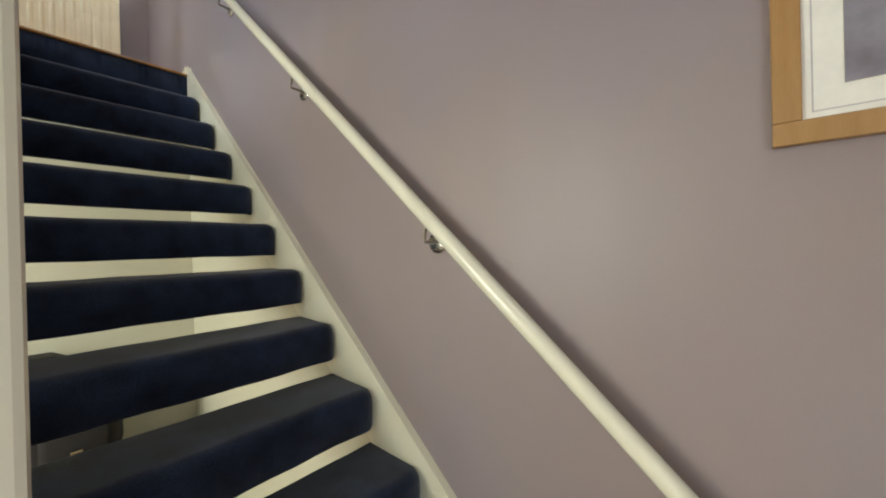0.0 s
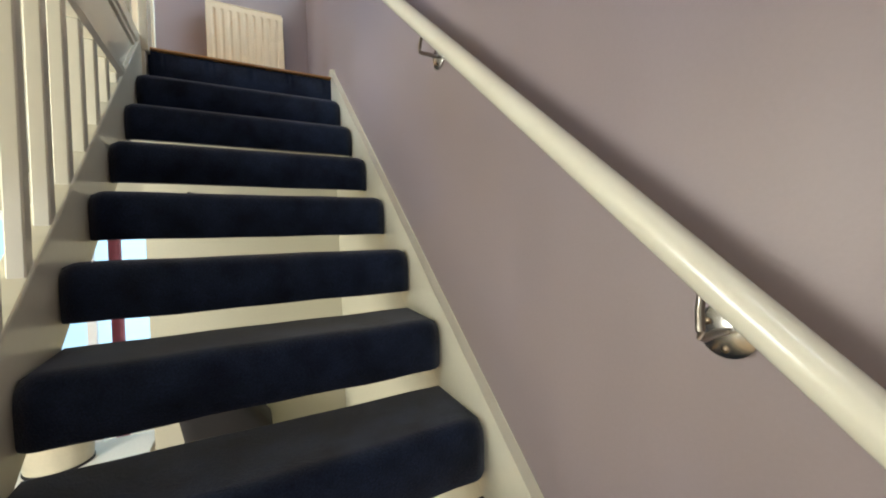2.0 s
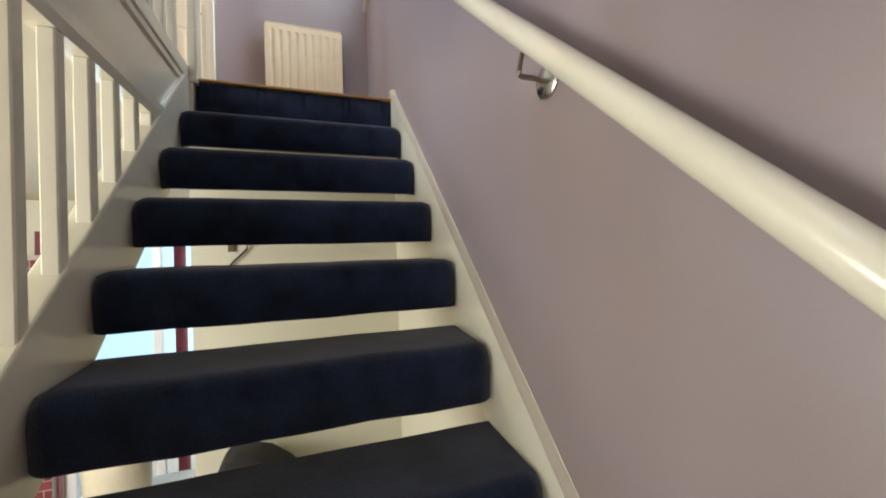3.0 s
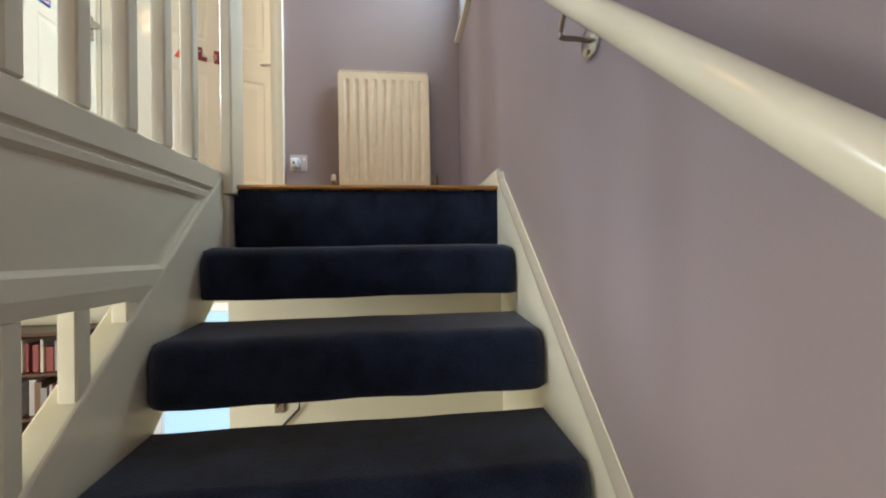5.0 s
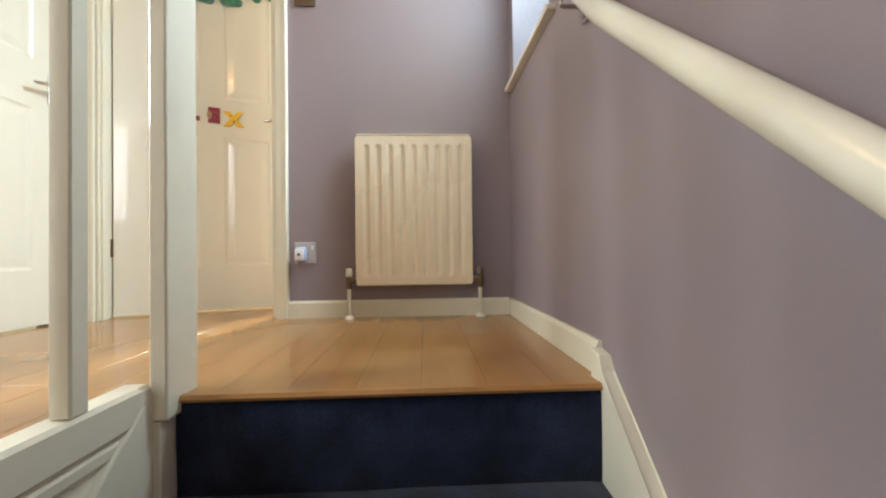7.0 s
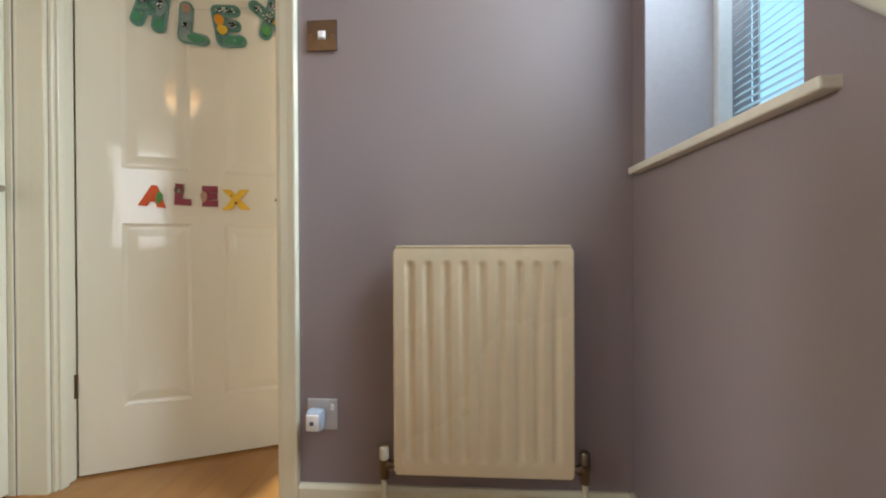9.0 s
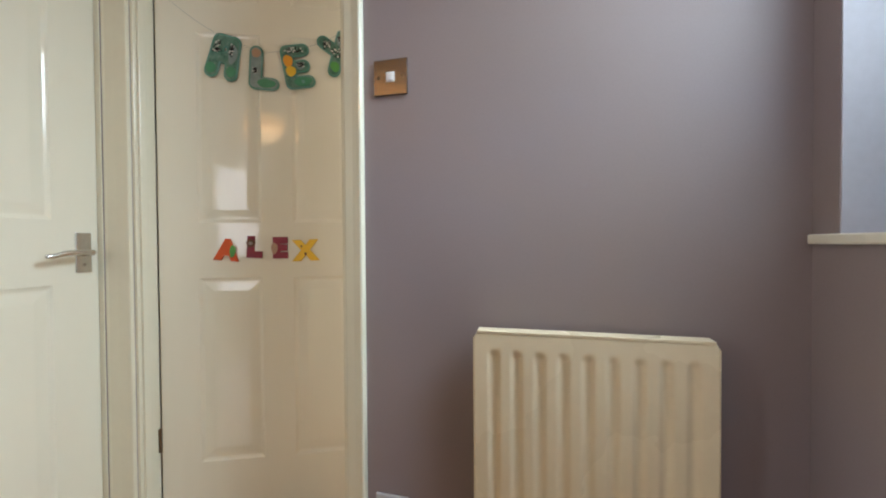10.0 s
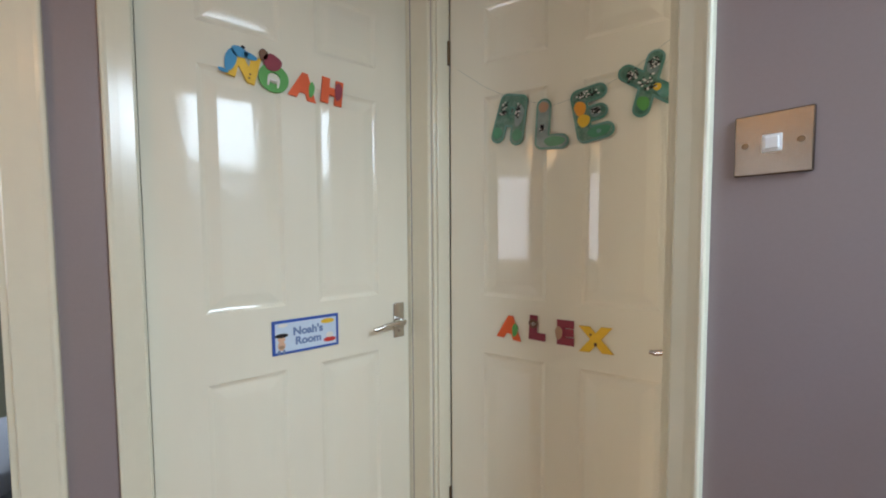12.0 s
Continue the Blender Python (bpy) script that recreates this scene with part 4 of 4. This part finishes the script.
for dx, dz, w, h, mt, d in ((-0.070, -0.022, 0.020, 0.028, SKIN, 0.0), (-0.070, -0.004, 0.020, 0.018, SKIN, 0.0003), (-0.070, 0.006, 0.036, 0.012, BLACKPL, 0.0006), (-0.070, -0.026, 0.016, 0.010, TAN, 0.0009), (-0.064, -0.040, 0.008, 0.014, SIGNTEXT, 0.0012),
                         (-0.077, -0.040, 0.008, 0.014, SIGNTEXT, 0.0012), (0.066, -0.026, 0.038, 0.014, RED, 0.0), (0.066, -0.012, 0.022, 0.016, MATBOARD, 0.0003), (0.060, 0.030, 0.040, 0.014, YELLOW, 0.0), (-0.066, 0.034, 0.026, 0.010, MATBOARD, 0.0)):
    part("picture", blob(MS @ Matrix.Translation((dx, -0.0035 - d, dz)), w, h, 0.0008), mt, sign)

# ---- living room seen through the spindles ----
gd = tagged(new("window_3"), "tall bright garden door with pale frame", "window", "", "structure")
for a in ((-2.15, -2.08), (-1.58, -1.52), (-1.02, -0.95)):
    part("window_frame", box(B(), *a, 1.82, 1.87, 0.0, 2.05, 0.004), UPVC, gd)
for z in (0.0, 1.98):
    part("window_frame", box(B(), -2.08, -1.02, 1.822, 1.868, z, z + 0.07, 0.004), UPVC, gd)
bm = B()
box(bm, -4.2, 0.2, 3.1, 3.12, 0.0, 2.33)
structure("backdrop_garden", bm, OUTGARDEN, "bright pale garden light beyond the door")
for x0, cw in ((-1.417, 0.08), (-2.26, 0.12)):
    cur = thing("curtain", (x0 + 0.08, 1.76, 0), "narrow pink curtain hanging beside the garden door", "curtain", "curtains at the garden door")
    bm = B()
    n = 28
    front = [(x0 + cw * k / n, 1.765 + 0.014 * math.sin(k * 1.6)) for k in range(n + 1)]
    back = [(x, y + 0.006) for x, y in front[::-1]]
    prism(bm, front + back, "z", 0.05, 2.1)
    part("cloth", bm, PINKCLOTH, cur, smooth=True)

bc = thing("bookcase", (-2.85, 1.62, 0), "dark stained wooden bookcase filled with books against the cream wall", "bookcase")
CX0, CX1, CY0, CY1 = -3.3, -2.36, 1.50, 1.795
for a in ((CX0, CX0 + 0.025), (CX1 - 0.025, CX1)):
    part("side", box(B(), *a, CY0, CY1, 0, 1.93, 0.002), DARKWOOD, bc)
part("back", box(B(), CX0 + 0.025, CX1 - 0.025, CY1 - 0.01, CY1, 0, 1.93), DARKWOOD, bc)
shelf_z = [0.05, 0.42, 0.76, 1.07, 1.37, 1.65, 1.905]
for z in shelf_z:
    part("shelf", box(B(), CX0 + 0.025, CX1 - 0.025, CY0, CY1 - 0.01, z, z + 0.022, 0.002), DARKWOOD, bc)
rng = random.Random(4)
book_mats = [mat("book_cloth_%s" % n, c, 0.6) for n, c in (("cream", (0.45, 0.40, 0.33)), ("red", (0.22, 0.05, 0.05)), ("grey", (0.22, 0.21, 0.22)), ("brown", (0.14, 0.08, 0.05)), ("pale", (0.38, 0.36, 0.36)))]
book_names = ["cream", "red", "grey", "brown", "pale"]
for z, z1 in zip(shelf_z[2:], shelf_z[3:]):
    x = CX0 + 0.03
    while x < CX1 - 0.08:
        w = rng.uniform(0.016, 0.045)
        h = rng.uniform(0.7, 0.92) * (z1 - z - 0.03)
        d = rng.uniform(0.01, 0.05)
        k = rng.randrange(5)
        bk = thing("book", (x, CY0 + d, z + 0.022), "upright %s book on the dark bookcase shelf" % book_names[k], "book", "books on the bookcase")
        part("cover", box(B(), x, x + w - 0.001, CY0 + d, CY1 - 0.03, z + 0.0225, z + 0.022 + h, 0.002, 1), book_mats[k], bk)
        x += w + (0.03 if rng.random() < 0.08 else 0.0005)

# brick chimney breast beside the bookcase
brk = tagged(finish("brick_panel", box(B(), -2.31, -2.16, 1.70, 1.799, 0, 1.93), MORTAR), "", "", "", "structure")
row, z = 0, 0.02
while z < 1.9:
    off = 0.0 if row % 2 else -0.05
    x = -2.31 + off
    while x < -2.16:
        a, b = max(x, -2.309), min(x + 0.10, -2.161)
        if b - a > 0.02:
            part("brick", box(B(), a, b, 1.692, 1.7005, z, z + 0.055, 0.002, 1), BRICKRED, brk)
        x += 0.11
    z, row = z + 0.065, row + 1

# things kept under the stairs
tb = thing("side_table", (-1.35, 0.9, 0), "low pale table with papers on it by the garden door", "table")
part("top", box(B(), -1.75, -1.05, 0.7, 1.25, 0.42, 0.45, 0.004), MATBOARD, tb)
for x, y in ((-1.72, 0.73), (-1.09, 0.73), (-1.72, 1.21), (-1.09, 1.21)):
    part("leg", box(B(), x - 0.018, x + 0.018, y - 0.018, y + 0.018, 0, 0.42, 0.003), MATBOARD, tb)
hp = thing("planter_pot", (-1.5, 1.0, 0.45), "round beige pot with a black base rim on the table", "pot")
bm = B()
tube(bm, [(-1.5, 1.0, 0.451), (-1.5, 1.0, 0.47), (-1.5, 1.0, 0.75), (-1.5, 1.0, 0.76)], [0.15, 0.155, 0.165, 0.16], 32)
part("body", bm, BEIGE, hp, smooth=True)
part("rim", tube(B(), [(-1.5, 1.0, 0.451), (-1.5, 1.0, 0.466)], 0.159, 32), BLACKPL, hp, "black base rim", smooth=True)
bag = thing("storage_box", (-0.55, -0.2, 0), "black fabric storage box kept under the stairs", "storage box")
part("body", box(B(), -0.70, -0.06, -0.36, 0.05, 0, 0.50, 0.02, 3), BLACKPL, bag, smooth=True)
part("lid", box(B(), -0.71, -0.05, -0.37, 0.055, 0.501, 0.545, 0.01, 2), BLACKPL, bag, smooth=True)
rs = thing("rucksack", (-0.57, -0.06, 0.546), "bulging black rucksack standing on the storage box against the cream wall", "rucksack")
bm = B()
rings = []
for z, w, d in ((0.546, 0.10, 0.07), (0.56, 0.15, 0.11), (0.70, 0.17, 0.14), (0.90, 0.170, 0.13), (1.03, 0.130, 0.12), (1.09, 0.090, 0.10), (1.115, 0.060, 0.07)):
    rings.append([bm.verts.new((-0.56 - 0.5 * max(0, z - 0.9) + w * math.copysign(abs(math.cos(a)) ** 0.32, math.cos(a)), -0.10 + d * math.copysign(abs(math.sin(a)) ** 0.32, math.sin(a)), z)) for a in (2 * math.pi * k / 24 for k in range(24))])
for q, v in zip(rings, rings[1:]):
    for k in range(24):
        bm.faces.new((q[k], q[(k + 1) % 24], v[(k + 1) % 24], v[k]))
bm.faces.new(rings[0][::-1])
bm.faces.new(rings[-1])
part("bag", bm, BLACKPL, rs, smooth=True)
part("pocket", box(B(), -0.68, -0.45, -0.265, -0.21, 0.60, 0.86, 0.03, 3), BLACKPL, rs, smooth=True)
part("buckle", box(B(), -0.585, -0.545, -0.275, -0.266, 0.70, 0.715, 0.002, 1), CHROME, rs, "small chrome buckle")
cab = thing("cable", (-0.36, 0.05, 1.1), "thin black cable hanging down the cream wall under the landing", "cable")
part("wire", tube(B(), [(-0.72, 0.052, 1.93), (-0.70, 0.050, 1.97), (-0.655, 0.048, 1.96), (-0.66, 0.05, 1.91), (-0.71, 0.05, 1.86), (-0.728, 0.053, 1.84)], 0.004, 8), BLACKPL, cab, smooth=True)
hk = thing("wall_hook", (-0.5, 0.05, 1.56), "small dark metal hook on the cream wall", "hook")
part("plate", box(B(), -0.735, -0.705, 0.052, 0.0595, 1.90, 1.96, 0.002), BRONZE, hk)
part("prong", tube(B(), [(-0.72, 0.053, 1.94), (-0.72, 0.035, 1.93), (-0.72, 0.025, 1.942)], 0.004, 8), BRONZE, hk, smooth=True)

# side room seen past the landing wall
sr = thing("laundry_hamper", (-2.15, -0.35, LAND), "rounded blue-grey cloth laundry hamper in the side room", "laundry hamper")
part("body", box(B(), -2.36, -1.96, -0.62, -0.12, LAND, LAND + 0.60, 0.05, 4), BLUEGREY, sr, smooth=True)
part("lid", box(B(), -2.37, -1.95, -0.63, -0.11, LAND + 0.602, LAND + 0.66, 0.026, 3), BLUEGREY, sr, smooth=True)
sw3 = tagged(new("window_4"), "small bright window with a white sill in the dim side room", "window", "", "structure")
part("window_frame", box(B(), -3.199, -3.17, -0.9, -0.12, 3.52, 3.56, 0.004), UPVC, sw3)
part("pane", box(B(), -3.198, -3.19, -0.88, -0.14, 3.56, 4.5), OUTGARDEN, sw3)
